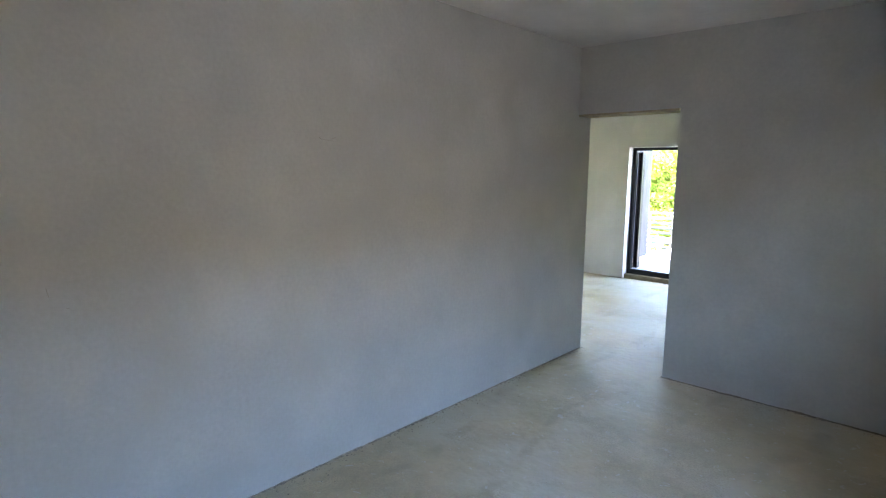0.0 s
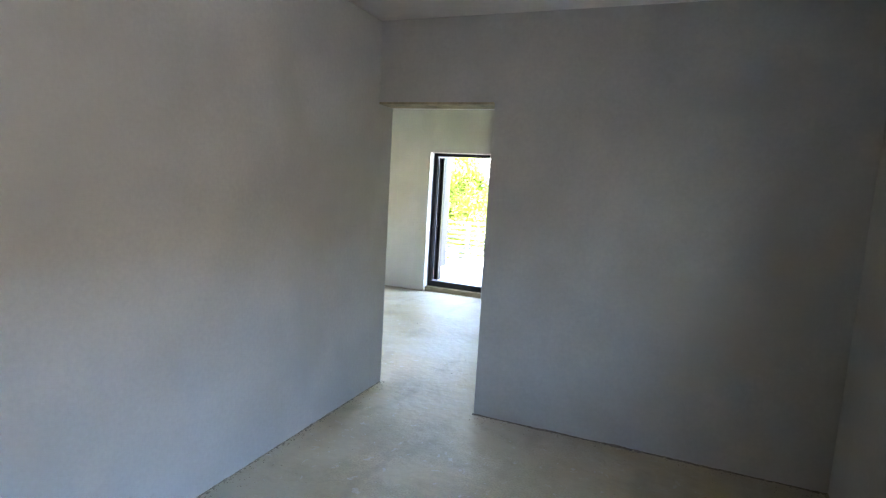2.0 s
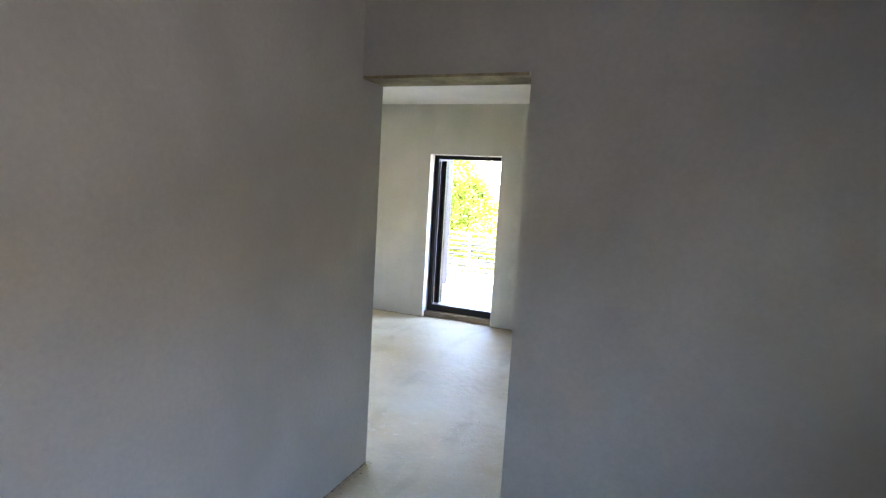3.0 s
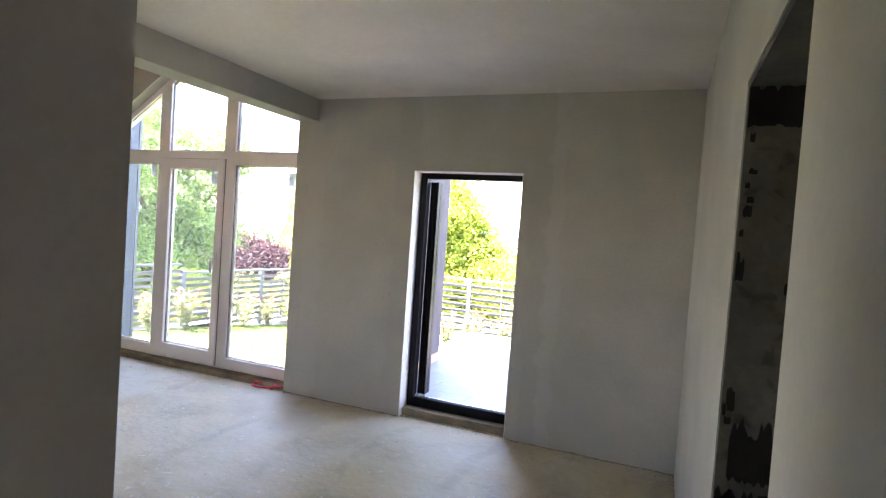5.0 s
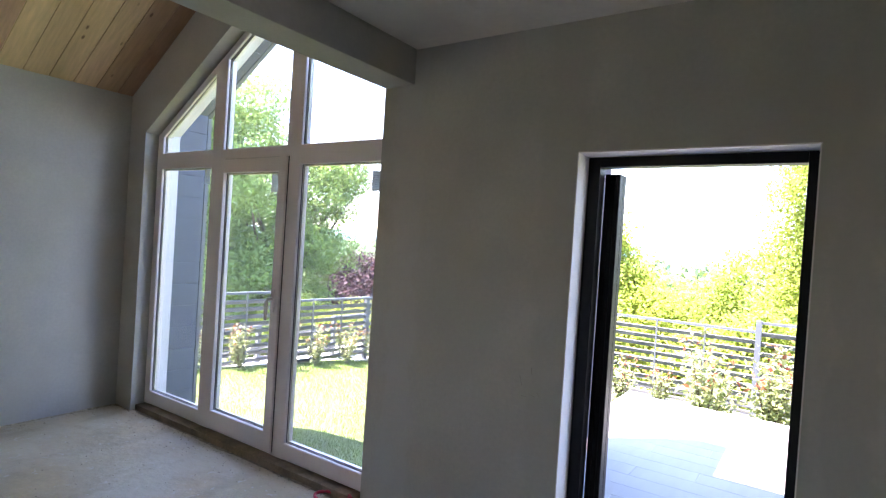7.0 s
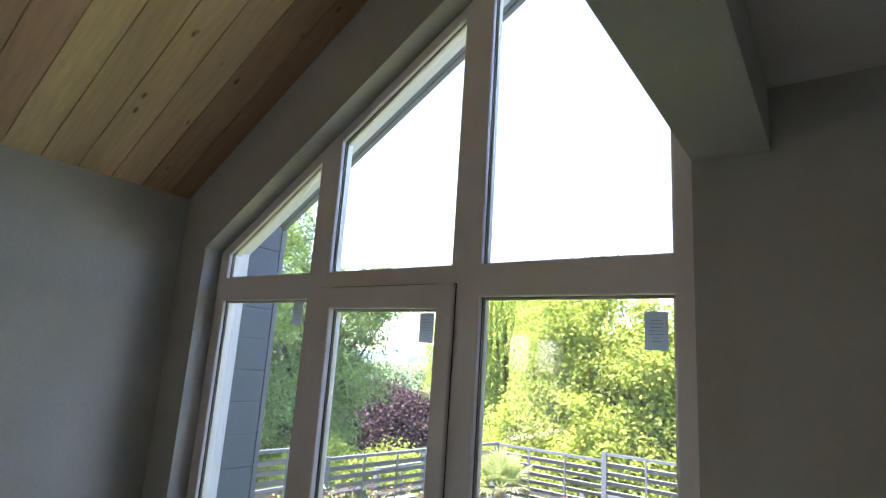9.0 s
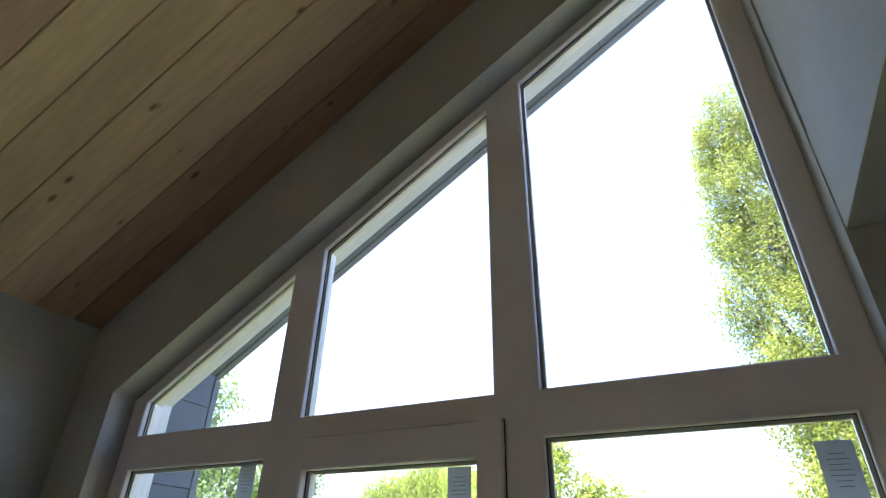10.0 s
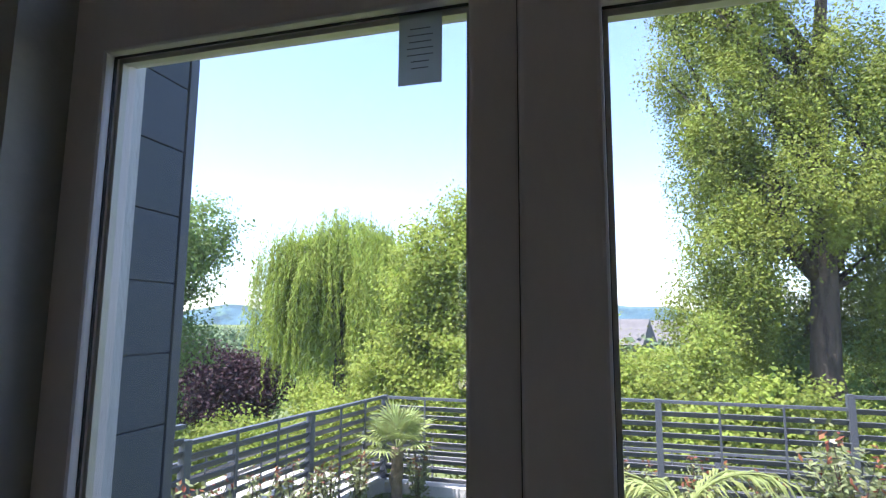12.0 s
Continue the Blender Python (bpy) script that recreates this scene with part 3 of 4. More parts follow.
# ---- window of the first room ----
w2 = tagged(new("window_2"), "white plastic window with a white inner sill", "window", kind="structure")
y0, y1, z0, z1 = AW
for d in ((y0, y0 + 0.09, z0, z1), (y1 - 0.09, y1, z0, z1), ((y0 + y1) / 2 - 0.06, (y0 + y1) / 2 + 0.06, z0, z1)):
    part("frame_stile", boxed(XB + 0.29, XB + 0.36, *d, bevel=0.004), PVC, w2)
for za, zb in ((z0 + 0.02, z0 + 0.11), (z1 - 0.09, z1)):
    part("frame_rail", boxed(XB + 0.293, XB + 0.357, y0 + 0.09, y1 - 0.09, za, zb, bevel=0.004), PVC, w2)
g = part("pane", boxed(XB + 0.32, XB + 0.326, y0 + 0.08, y1 - 0.08, z0 + 0.1, z1 - 0.08), GLASS, w2)
g.visible_shadow = False
part("window_sill", box(boxed(XB - 0.05, XB - 0.002, y0 - 0.2, y1 + 0.40, z0 + 0.002, z0 + 0.032, bevel=0.006), XB - 0.002, XB + 0.29, y0 + 0.002, y1 - 0.002, z0 + 0.003, z0 + 0.031), PVC, w2, "white plastic inner sill")

# ---- side window of the living room ----
w3 = tagged(new("window_3"), "white plastic side window with a white inner sill", "window", kind="structure")
for d in ((-5.6, -5.51, 0.9, 2.2), (-3.84, -3.75, 0.9, 2.2), (-4.735, -4.615, 0.9, 2.2)):
    part("frame_stile", boxed(XL - 0.2, XL - 0.13, *d, bevel=0.004), PVC, w3)
for za, zb in ((0.92, 1.01), (2.11, 2.2)):
    part("frame_rail", boxed(XL - 0.197, XL - 0.133, -5.51, -3.84, za, zb, bevel=0.004), PVC, w3)
g = part("pane", boxed(XL - 0.17, XL - 0.164, -5.52, -3.83, 1.0, 2.12), GLASS, w3)
g.visible_shadow = False
part("window_sill", boxed(XL - 0.13, XL + 0.22, -5.64, -3.71, 0.902, 0.932, bevel=0.006), PVC, w3, "white plastic inner sill")

# ---- outside of the house ----
bm = bmesh.new()
prism(bm, rect(-4.2, WL - 0.036, -1.1, head(WL) + 0.02), 0.19, OUT + 0.012)
prism(bm, [(-4.2, head(WL) + 0.02), (WL - 0.036, head(WL) + 0.02), (0.2, head(0.2) + 0.052), (0.2, head(0.2) + 0.5), (-4.2, head(-4.2) + 0.5)], 0.19, OUT + 0.012)
structure("stucco_reveal", bm, STUCCO, "white rough stucco round the gable window", "stucco")
fin = thing("gable_fin", (-3.92, OUT, -1.0), "grey fibre-cement clad gable fin beside the window", "facade fin")
part("core", boxed(-0.25, -0.016, 0.014, 0.42, 0, 3.52), TRIM, fin)
part("corner_trim", boxed(-0.26, 0.004, 0.405, 0.44, 0, 3.55, bevel=0.003), TRIM, fin)
plank_bm = boxed(-0.016, 0, 0.016, 0.40, 0.0, 0.196, bevel=0.003)
plank = part("plank", plank_bm, SIDING, fin)
for k in range(1, 18):
    o = plank.copy()
    scene.collection.objects.link(o)
    o.location = (0, 0, 0.2 * k)
soffit = thing("gable_soffit", (-3.93, OUT, head(-3.93) + 0.30), "grey clad sloping soffit over the gable window", "soffit")
ang = -math.degrees(math.atan(SLOPE))
soffit.matrix_world = pose(-3.93, OUT, head(-3.93) + 0.468, 0, ang, 0)
part("core", boxed(-0.1, 5.6, 0.014, 0.42, 0.016, 0.2), TRIM, soffit)
part("edge_trim", boxed(-0.1, 5.6, 0.40, 0.44, -0.004, 0.21, bevel=0.003), TRIM, soffit)
plank = part("plank", boxed(0.0, 0.9, 0.016, 0.20, 0.0, 0.016, bevel=0.003), SIDING, soffit)
for k in range(1, 12):
    o = plank.copy()
    scene.collection.objects.link(o)
    o.location = (0.904 * (k // 2), 0.194 * (k % 2), 0)

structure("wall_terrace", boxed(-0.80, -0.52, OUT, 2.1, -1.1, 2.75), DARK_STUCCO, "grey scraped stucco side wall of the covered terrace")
structure("terrace_canopy", boxed(-0.85, 5.2, OUT, 1.28, 2.75, 2.95), STUCCO, "white rendered canopy over the terrace", "canopy")
terrace = structure("terrace", boxed(-0.80, 6.0, OUT, 4.05, -1.1, -0.0325), GROUT, "terrace floor of pale wood-look plank tiles", "terrace")
structure("skirting", boxed(-0.52, -0.505, OUT, 2.1, -0.03, 0.07), material("terracotta_skirting", (0.40, 0.24, 0.17), 0.6, var=0.1), "tan tile skirting along the terrace wall", "skirting")


# ---- garden ground ----
def ground_z(x, y):
    if y < 0:
        return -0.9
    near = -0.28 - 0.1 * min(y, 7.4)
    fall = 0.16 * max(0, min(y - 7.6, 12)) + 0.02 * max(0, min(y - 20, 200))
    side = 0.12 * max(0, min(-6.6 - x, 12))
    if y > 7.5 or x < -6.45:
        side += 0.85
    return near - fall - side + 0.03 * noise.noise((x * 0.5, y * 0.5, 0))


def ground_mesh():
    xs = np.concatenate([np.array([-900, -400, -200, -110, -70, -45, -30, -22]), np.arange(-17, -7, 0.5), np.array([-6.75, -6.4]), np.arange(-6, 12.1, 0.5), np.array([16, 22, 30, 45, 70, 110, 200, 400, 900])])
    ys = np.concatenate([np.array([-300, -80, -30, -14, -10]), np.arange(-9, 0, 1.5), np.arange(0.05, 7.2, 0.5), np.array([7.3, 7.55]), np.arange(8, 14, 0.5), np.array([15, 17, 19, 22, 26, 32, 40, 55, 80, 120, 200, 400, 1200])])
    verts = [(x, y, ground_z(x, y)) for y in ys for x in xs]
    n = len(xs)
    faces = [(j * n + i, j * n + i + 1, (j + 1) * n + i + 1, (j + 1) * n + i) for j in range(len(ys) - 1) for i in range(n - 1)]
    ob = array_part("ground", verts, faces, LAWN)
    ob.data.polygons.foreach_set("use_smooth", [True] * len(ob.data.polygons))
    tagged(ob, "sunlit garden lawn falling away to a valley", "ground", kind="structure")


ground_mesh()
# unseen ground added east of the house, kept dark to limit bounce light
structure("driveway", boxed(4.62, 45, -45, 0.2, -1.0, -0.25), material("dim_ground_grey", (0.06, 0.058, 0.055), 0.9, var=0.2), "dark grey ground added out of view to limit bounce light", "pavement")

# added out of view: bounces warm sunlight through the first room's window
structure("neighbour_wall", boxed(17, 17.5, -32, 12, -1.0, 4.7), material("warm_bounce_tan", (0.18, 0.162, 0.135), 0.9, var=0.12), "plain tan wall added out of view to bounce warm light into the first room")


def grass():
    rng = np.random.default_rng(5)
    n = 90000
    x = rng.uniform(-6.2, 1.0, n)
    y = 0.35 + 7.0 * rng.uniform(0, 1, n) ** 1.25
    keep = ~((x > -0.85) & (y < 4.1))
    x, y = x[keep], y[keep]
    n = len(x)
    z = np.array([ground_z(a, b) for a, b in zip(x, y)]) - 0.01
    h = rng.uniform(0.02, 0.07, n)
    a = rng.uniform(0, math.tau, n)
    w = 0.0025 + 0.0007 * y
    lean = rng.uniform(0.0, 0.05, n)
    b = a + rng.uniform(-1, 1, n)
    v = np.empty((n, 3, 3))
    v[:, 0] = np.stack([x - np.cos(a) * w, y - np.sin(a) * w, z], 1)
    v[:, 1] = np.stack([x + np.cos(a) * w, y + np.sin(a) * w, z], 1)
    v[:, 2] = np.stack([x - np.sin(b) * lean, y + np.cos(b) * lean, z + h], 1)
    ob = array_part("grass", v.reshape(-1, 3).tolist(), np.arange(3 * n).reshape(-1, 3).tolist(), GRASS)
    tagged(ob, "short bright green lawn grass", "grass", kind="stuff")


grass()


# ---- fences ----
def fence_panel(length, height, slats=9, thin=2, deep=0.0):
    """A run of tilted flat slats between one post and the next, with thin uprights; starts at the origin along +x."""
    t = thing("slat_fence", (0, 0, 0), "grey powder-coated metal fence panel with tilted horizontal slats", "fence", "garden fence panels")
    part("post", boxed(-0.04, 0.04, -0.04, 0.04, 0, height, bevel=0.004), FENCE, t)
    part("top_rail", boxed(0.04, length - 0.04, -0.03, 0.03, height - 0.05, height - 0.012), FENCE, t)
    step = (height - 0.12) / slats
    me = None
    for k in range(slats):
        if me is None:
            bm = boxed(0.04, length - 0.04, -0.006, 0.006, -0.042, 0.042)
            bmesh.ops.rotate(bm, verts=bm.verts, cent=(0, 0, 0), matrix=Matrix.Rotation(radians(38), 3, "X"))
            s = part("slat", bm, FENCE, t)
            me = s.data
        else:
            s = new("slat", me)
            s.parent = t
        s.location.z = 0.07 + step * k
    for k in range(1, thin + 1):
        x = length * k / (thin + 1)
        part("upright", boxed(x - 0.014, x + 0.011, -0.042, -0.02, 0.02, height - 0.012), FENCE, t)
    return t


def run_fence(start, end, z, height, slats=9):
    a, b = Vector((*start, 0)), Vector((*end, 0))
    t = fence_panel((b - a).length, height, slats)
    d = b - a
    t.matrix_world = pose(start[0], start[1], z, 0, 0, math.degrees(math.atan2(d.y, d.x)))
    return t


FB = 7.4  # back fence line
corner = (-5.90, FB)
for a, b, top in ((-5.90, -3.95, 0.38), (-3.95, -2.0, 0.49), (-2.0, 0.22, 0.49), (0.22, 2.4, 0.64), (2.4, 4.5, 0.64)):
    run_fence((a, FB), (b, FB), -0.86, top + 0.86)
left = [(-6.40, 3.75), (-6.15, 5.6), corner]
run_fence(left[0], left[1], -0.74, 0.40 + 0.74)
run_fence(left[1], left[2], -0.80, 0.39 + 0.80)
run_fence((-6.62, 1.9), left[0], -0.62, 0.56 + 0.62)
run_fence((-6.85, 0.0), (-6.62, 1.9), -0.50, 0.60 + 0.50)


def kerb(a, b, z0, z1, w=0.09):
    d = Vector((b[0] - a[0], b[1] - a[1], 0))
    bm = boxed(0, d.length, -w, w, z0, z1, bevel=0.008)
    ob = structure("kerb", bm, KERB, "pale cast concrete kerb under the garden fence", "kerb")
    ob.matrix_world = pose(a[0], a[1], 0, 0, 0, math.degrees(math.atan2(d.y, d.x)))


kerb((-5.99, FB), (6, FB), -1.9, -0.862)
kerb((-6.40, 3.75), (-5.92, FB - 0.1), -1.9, -0.802)
kerb((-6.85, 0.0), (-6.40, 3.73), -1.9, -0.63)
# lower terrace beyond the fence
structure("pavement_lower", boxed(-9.5, 6, 7.95, 9.3, -2.6, -1.36), KERB, "pale concrete lower terrace beyond the fence", "pavement")
structure("pavement_side", boxed(-9.0, -6.9, 1.0, 7.94, -2.6, -1.22), KERB, "pale concrete lower path beyond the fence", "pavement")
for a in (-7.0, -5.0, -3.0, -1.0, 1.0):
    run_fence((a, 9.2), (a + 2, 9.2), -1.36, 0.85, 4)
for b in (2.5, 4.5, 6.5):
    run_fence((-7.9, b), (-7.8, b + 2), -1.22, 0.95, 4)


# ---- plants ----
def leaf_cloud(centres, normals, size, rng, shape=1.7, droop=0.0):
    """Many small folded leaves, one quad each, round the given points."""
    n = len(centres)
    a = rng.normal(size=(n, 3))
    a[:, 2] -= droop
    face = rng.normal(size=(n, 3)) * (0.62 if normals is not None else 1.0)
    if normals is not None:
        face = face + normals / (np.linalg.norm(normals, axis=1)[:, None] + 1e-9)
    face /= np.linalg.norm(face, axis=1)[:, None]
    a -= 0.85 * face * (a * face).sum(1)[:, None]
    a /= np.linalg.norm(a, axis=1)[:, None]
    b = np.cross(a, face)
    b /= np.linalg.norm(b, axis=1)[:, None] + 1e-9
    s = size * rng.uniform(0.6, 1.3, n)[:, None]
    v = np.empty((n, 4, 3))
    v[:, 0] = centres - a * s * shape * 0.5
    v[:, 1] = centres + b * s * 0.5
    v[:, 2] = centres + a * s * shape * 0.5
    v[:, 3] = centres - b * s * 0.5
    return v.reshape(-1, 3), np.arange(4 * n).reshape(-1, 4)


def tree(name, at, label, blobs, leaves, size, mat, trunk, seed, droop=0.0, limbs=10, category="tree", lump=0.32, per=46, tall=0.7):
    """A trunk with limbs that reach into blobs (centre, radii), each filled with clumps of leaves near its skin."""
    rng = np.random.default_rng(seed)
    t = thing(name, at, label, category)
    height, radius = trunk
    rnd = random.Random(seed)
    pts = [(0.06 * i * rnd.uniform(-1, 1) * height / 6, 0.06 * i * rnd.uniform(-1, 1) * height / 6, height * i / 6) for i in range(7)]
    pts[0] = (0, 0, -0.15)
    part("trunk", tube(bmesh.new(), pts, [radius * (1.25 if i == 0 else 1 - 0.11 * i) for i in range(7)], 10), BARK, t, smooth=True)
    weights = np.array([r[0] * r[1] * r[2] for _, r in blobs]) ** 0.75
    weights /= weights.sum()
    cs, ns = [], []
    for (c, r), w in zip(blobs, weights):
        k = max(3, int(leaves * w / per))
        d = rng.normal(size=(k, 3))
        d /= np.linalg.norm(d, axis=1)[:, None]
        rad = rng.uniform(0.25, 1.0, k) ** 0.45 * rng.uniform(0.8, 1.15, k)
        clump = np.array(c) + d * rad[:, None] * np.array(r)
        for p, dd in zip(clump, d):
            m = int(per * rng.uniform(0.5, 1.5))
            spread = lump * rng.uniform(0.6, 1.3)
            q = rng.normal(size=(m, 3)) * spread * np.array([1, 1, tall])
            cs.append(p + q)
            ns.append(np.tile(dd + np.array([0, 0, 0.7]), (m, 1)))
    for i in range(limbs):
        c, r = blobs[i % len(blobs)]
        tip = Vector(c) + Vector([rnd.uniform(-0.6, 0.6) * q for q in r])
        base = Vector(pts[2 + i % 4])
        mid = base.lerp(tip, 0.5) + Vector((0, 0, -0.06 * (tip - base).length))
        part("limb", tube(bmesh.new(), [base, mid, tip], [radius * 0.36, radius * 0.22, radius * 0.05], 6), BARK, t, smooth=True)
    v, f = leaf_cloud(np.concatenate(cs), np.concatenate(ns), size, rng, droop=droop)
    array_part("crown", v.tolist(), f.tolist(), mat, t)
    return t


def willow(at, height, width, seed):
    """A weeping willow: a bossed crown with long hanging strands of narrow leaves."""
    rng = np.random.default_rng(seed)
    rnd = random.Random(seed)
    t = thing("willow_tree", at, "weeping willow with hanging yellow-green strands", "tree")
    part("trunk", tube(bmesh.new(), [(0, 0, -0.2), (0.1, 0, height * 0.3), (0, 0.1, height * 0.6)], [0.5, 0.4, 0.28], 10), BARK, t, smooth=True)
    cs = []
    bosses = []
    for i in range(46):
        ang, rr = i * 2.4 + rnd.uniform(-0.3, 0.3), math.sqrt((i + 0.5) / 46) * rnd.uniform(0.92, 1.06)
        p = np.array([math.cos(ang) * rr * width, math.sin(ang) * rr * width * 0.7, height * (0.95 - 0.16 * rr * rr + rnd.uniform(-0.09, 0.04))])
        bosses.append(p)
        part("limb", tube(bmesh.new(), [(0, 0.1, height * 0.5), tuple(p * 0.6 + np.array([0, 0, height * 0.27])), tuple(p - np.array([0, 0, 0.55]))], [0.12, 0.06, 0.02], 6), BARK, t, smooth=True)
        for s in range(27):
            q = p + rng.normal(size=3) * np.array([0.48, 0.48, 0.3])
            drop = rnd.uniform(0.15, 0.68) * (q[2] + 1.0)
            m = int(drop / 0.075)
            k = np.linspace(0, 1, m)
            out = np.array([q[0], q[1], 0]) / (np.hypot(q[0], q[1]) + 0.3) * 0.5
            line = q + np.stack([out[0] * np.sqrt(k) + 0.10 * np.sin(k * 5 + s), out[1] * np.sqrt(k) + 0.1 * np.cos(k * 4 + s), -drop * k], 1)
            cs.append(np.repeat(line, 2, 0) + rng.normal(size=(2 * m, 3)) * 0.055)
    cs = np.concatenate(cs)
    v, f = leaf_cloud(cs, cs * np.array([1, 1, 0]) + np.array([0, 0, 1.6]), 0.05, rng, shape=4.2, droop=3.0)
    array_part("crown", v.tolist(), f.tolist(), LEAF_WILLOW, t)


willow((-14.6, 23.6, -3.8), 10.4, 4.0, 11)
tree("purple_tree", (-18.7, 20.5, ground_z(-18.7, 20.5)), "dark purple-leaved plum tree behind the fence",
     [((-0.7, -0.5, 4.2), (1.4, 1.4, 1.4)), ((-1.9, -1.0, 3.9), (1.3, 1.3, 1.3)), ((-1.2, -0.7, 5.3), (0.7, 0.7, 0.5)), ((0.9, 0.8, 3.8), (1.2, 1.2, 1.2)), ((0, 0, 3.2), (1.7, 1.7, 1.5)), ((0.5, 0.3, 4.8), (0.6, 0.6, 0.5))], 40000, 0.1, LEAF_RED, (3.6, 0.2), 21, lump=0.36, per=60)
tree("maple_tree", (-5.3, 11.8, -2.6), "broad-leaved maple with fresh green leaves",
     [((0, 0, 3.2), (2.0, 1.6, 1.9)), ((-0.9, -0.3, 5.2), (1.2, 1.1, 1.3)), ((1.6, 0.2, 3.0), (1.4, 1.2, 1.4)), ((-1.9, 0, 2.4), (1.3, 1.1, 1.5)), ((-0.3, 0, 6.4), (0.7, 0.7, 0.8)), ((0.7, -0.4, 4.7), (1.1, 1.0, 0.9)), ((-1.6, 0, 4.4), (0.7, 0.7, 0.9)), ((2.6, 0, 2.2), (1.0, 1.0, 0.9)), ((0.3, -1.2, 2.2), (1.6, 0.8, 1.2)), ((1.5, 0, 4.6), (0.75, 0.75, 0.8)), ((1.0, 0, 5.5), (0.6, 0.6, 0.7))],
     150000, 0.055, LEAF_GREEN, (4.8, 0.2), 31, limbs=14, lump=0.22, per=90)
tree("poplar_tree", (3.2, 16.6, -1.9), "tall old poplar with a split grey trunk",
     [((-0.5, 0, 6.9), (2.6, 2.3, 1.8)), ((-2.0, 0, 9.4), (1.9, 1.8, 1.8)), ((0.9, 0, 10.2), (1.7, 1.6, 1.9)), ((-1.9, 0, 12.4), (2.0, 1.7, 1.9)), ((0.2, 0, 14.8), (1.6, 1.5, 1.7)), ((-2.5, 0, 15.0), (1.5, 1.3, 1.9)), ((-1.6, 0, 18.0), (1.7, 1.3, 2.0)), ((-3.5, 0, 13.4), (0.7, 0.7, 1.2)), ((-3.7, 0, 10.6), (0.7, 0.7, 1.0)), ((-3.1, 0, 17.0), (0.8, 0.8, 1.2)),
      ((-2.5, -0.5, 5.6), (1.2, 1.2, 1.3)), ((2.2, 0, 6.6), (1.7, 1.6, 2.0)), ((2.3, 0.2, 9.4), (1.3, 1.3, 1.6)), ((-3.0, -0.3, 7.8), (0.9, 0.9, 1.3)), ((-2.8, 0.9, 3.6), (1.3, 1.2, 1.4)), ((1.9, 2.0, 3.4), (1.6, 1.0, 1.7)), ((-0.8, 2.2, 3.6), (1.9, 0.9, 1.7)), ((4.0, 0.3, 3.8), (1.4, 1.3, 2.2)), ((-2.0, -0.8, 4.0), (0.9, 0.8, 1.3)), ((-2.6, -0.6, 2.6), (1.2, 0.8, 1.0)), ((1.6, 0.9, 4.6), (1.2, 0.8, 1.0))],
     300000, 0.056, LEAF_POPLAR, (13.0, 0.44), 41, limbs=34, lump=0.23, per=150, tall=1.6)
tree("walnut_tree", (-15.8, 10.9, -3.2), "large walnut tree with airy dark green foliage",
     [((0, 0, 5.0), (2.2, 2.2, 1.6)), ((1.4, 1.2, 6.2), (1.4, 1.4, 1.2)), ((-1.6, -1.4, 6.2), (1.9, 1.9, 1.6)), ((0.4, 0, 7.6), (1.3, 1.3, 0.9)), ((1.9, 1.5, 7.1), (1.3, 1.3, 1.15)), ((-0.6, -0.3, 3.3), (1.6, 1.5, 1.5)), ((1.0, 0.6, 2.8), (1.3, 1.2, 1.3)), ((0.4, -2.4, 3.3), (1.6, 1.5, 1.4)), ((1.4, 1.4, 4.2), (1.3, 1.2, 1.0)), ((-0.4, -2.8, 5.4), (1.7, 1.6, 1.7)), ((0.6, -3.6, 7.2), (1.5, 1.5, 1.1)), ((-1.2, -2.0, 8.0), (1.2, 1.2, 0.9)), ((1.4, -2.4, 8.7), (1.5, 1.5, 1.1)), ((2.4, -3.0, 6.4), (1.3, 1.3, 1.2)), ((1.6, -4.2, 8.0), (1.4, 1.4, 1.2)), ((1.2, -1.5, 3.6), (1.4, 1.2, 1.0))],
     130000, 0.068, LEAF_DARK, (5.2, 0.26), 51, limbs=18, lump=0.25, per=70)


def hedge(name, at, label, blobs, leaves, size, mat, seed, category="bush"):
    return tree(name, at, label, blobs, leaves, size, mat, (0.9, 0.06), seed, limbs=8, category=category, lump=0.19 if size < 0.1 else 0.42, per=50)


hedge("hazel_bush", (-1.2, 11.4, -2.2), "bright green hazel bush over the fence",
      [((0, 0, 1.7), (1.9, 1.0, 1.3)), ((1.9, -0.4, 1.6), (1.5, 0.9, 1.1)), ((-1.6, 0.2, 1.9), (1.2, 0.9, 1.2)), ((0.5, 0, 2.9), (0.35, 0.35, 0.6)), ((0.6, 0.1, 3.6), (0.22, 0.22, 0.45))], 48000, 0.052, LEAF_HEDGE, 61)
hedge("hazel_bush", (1.1, 10.2, -2.0), "broad-leaved green bush over the fence",
      [((-1.3, 0, 1.35), (0.75, 0.6, 0.9)), ((-1.1, 0, 2.1), (0.35, 0.4, 0.5)), ((-2.2, 0, 1.2), (0.8, 0.6, 0.9)), ((3.0, 0, 1.5), (1.2, 0.8, 1.1))], 24000, 0.068, LEAF_HEDGE, 62)
hedge("elder_bush", (4.2, 12.6, -2.3), "dense dark green bush behind the fence",
      [((0, 6.2, 2.4), (2.6, 1.2, 2.2)), ((2.4, 5.0, 2.6), (1.8, 1.2, 2.0)), ((-2.4, 6.4, 2.4), (1.9, 1.0, 1.9)), ((3.6, 0, 2.0), (1.8, 1.2, 1.8))], 42000, 0.068, LEAF_DARK, 63)
hedge("low_bush", (-10.2, 9.6, -2.7), "low bright green bush behind the side fence",
      [((0, 0, 1.4), (1.2, 0.9, 0.8)), ((1.6, 0.9, 1.2), (1.2, 0.9, 0.8)), ((-1.4, -0.9, 1.4), (1.2, 1.0, 0.9))], 26000, 0.054, LEAF_HEDGE, 64)
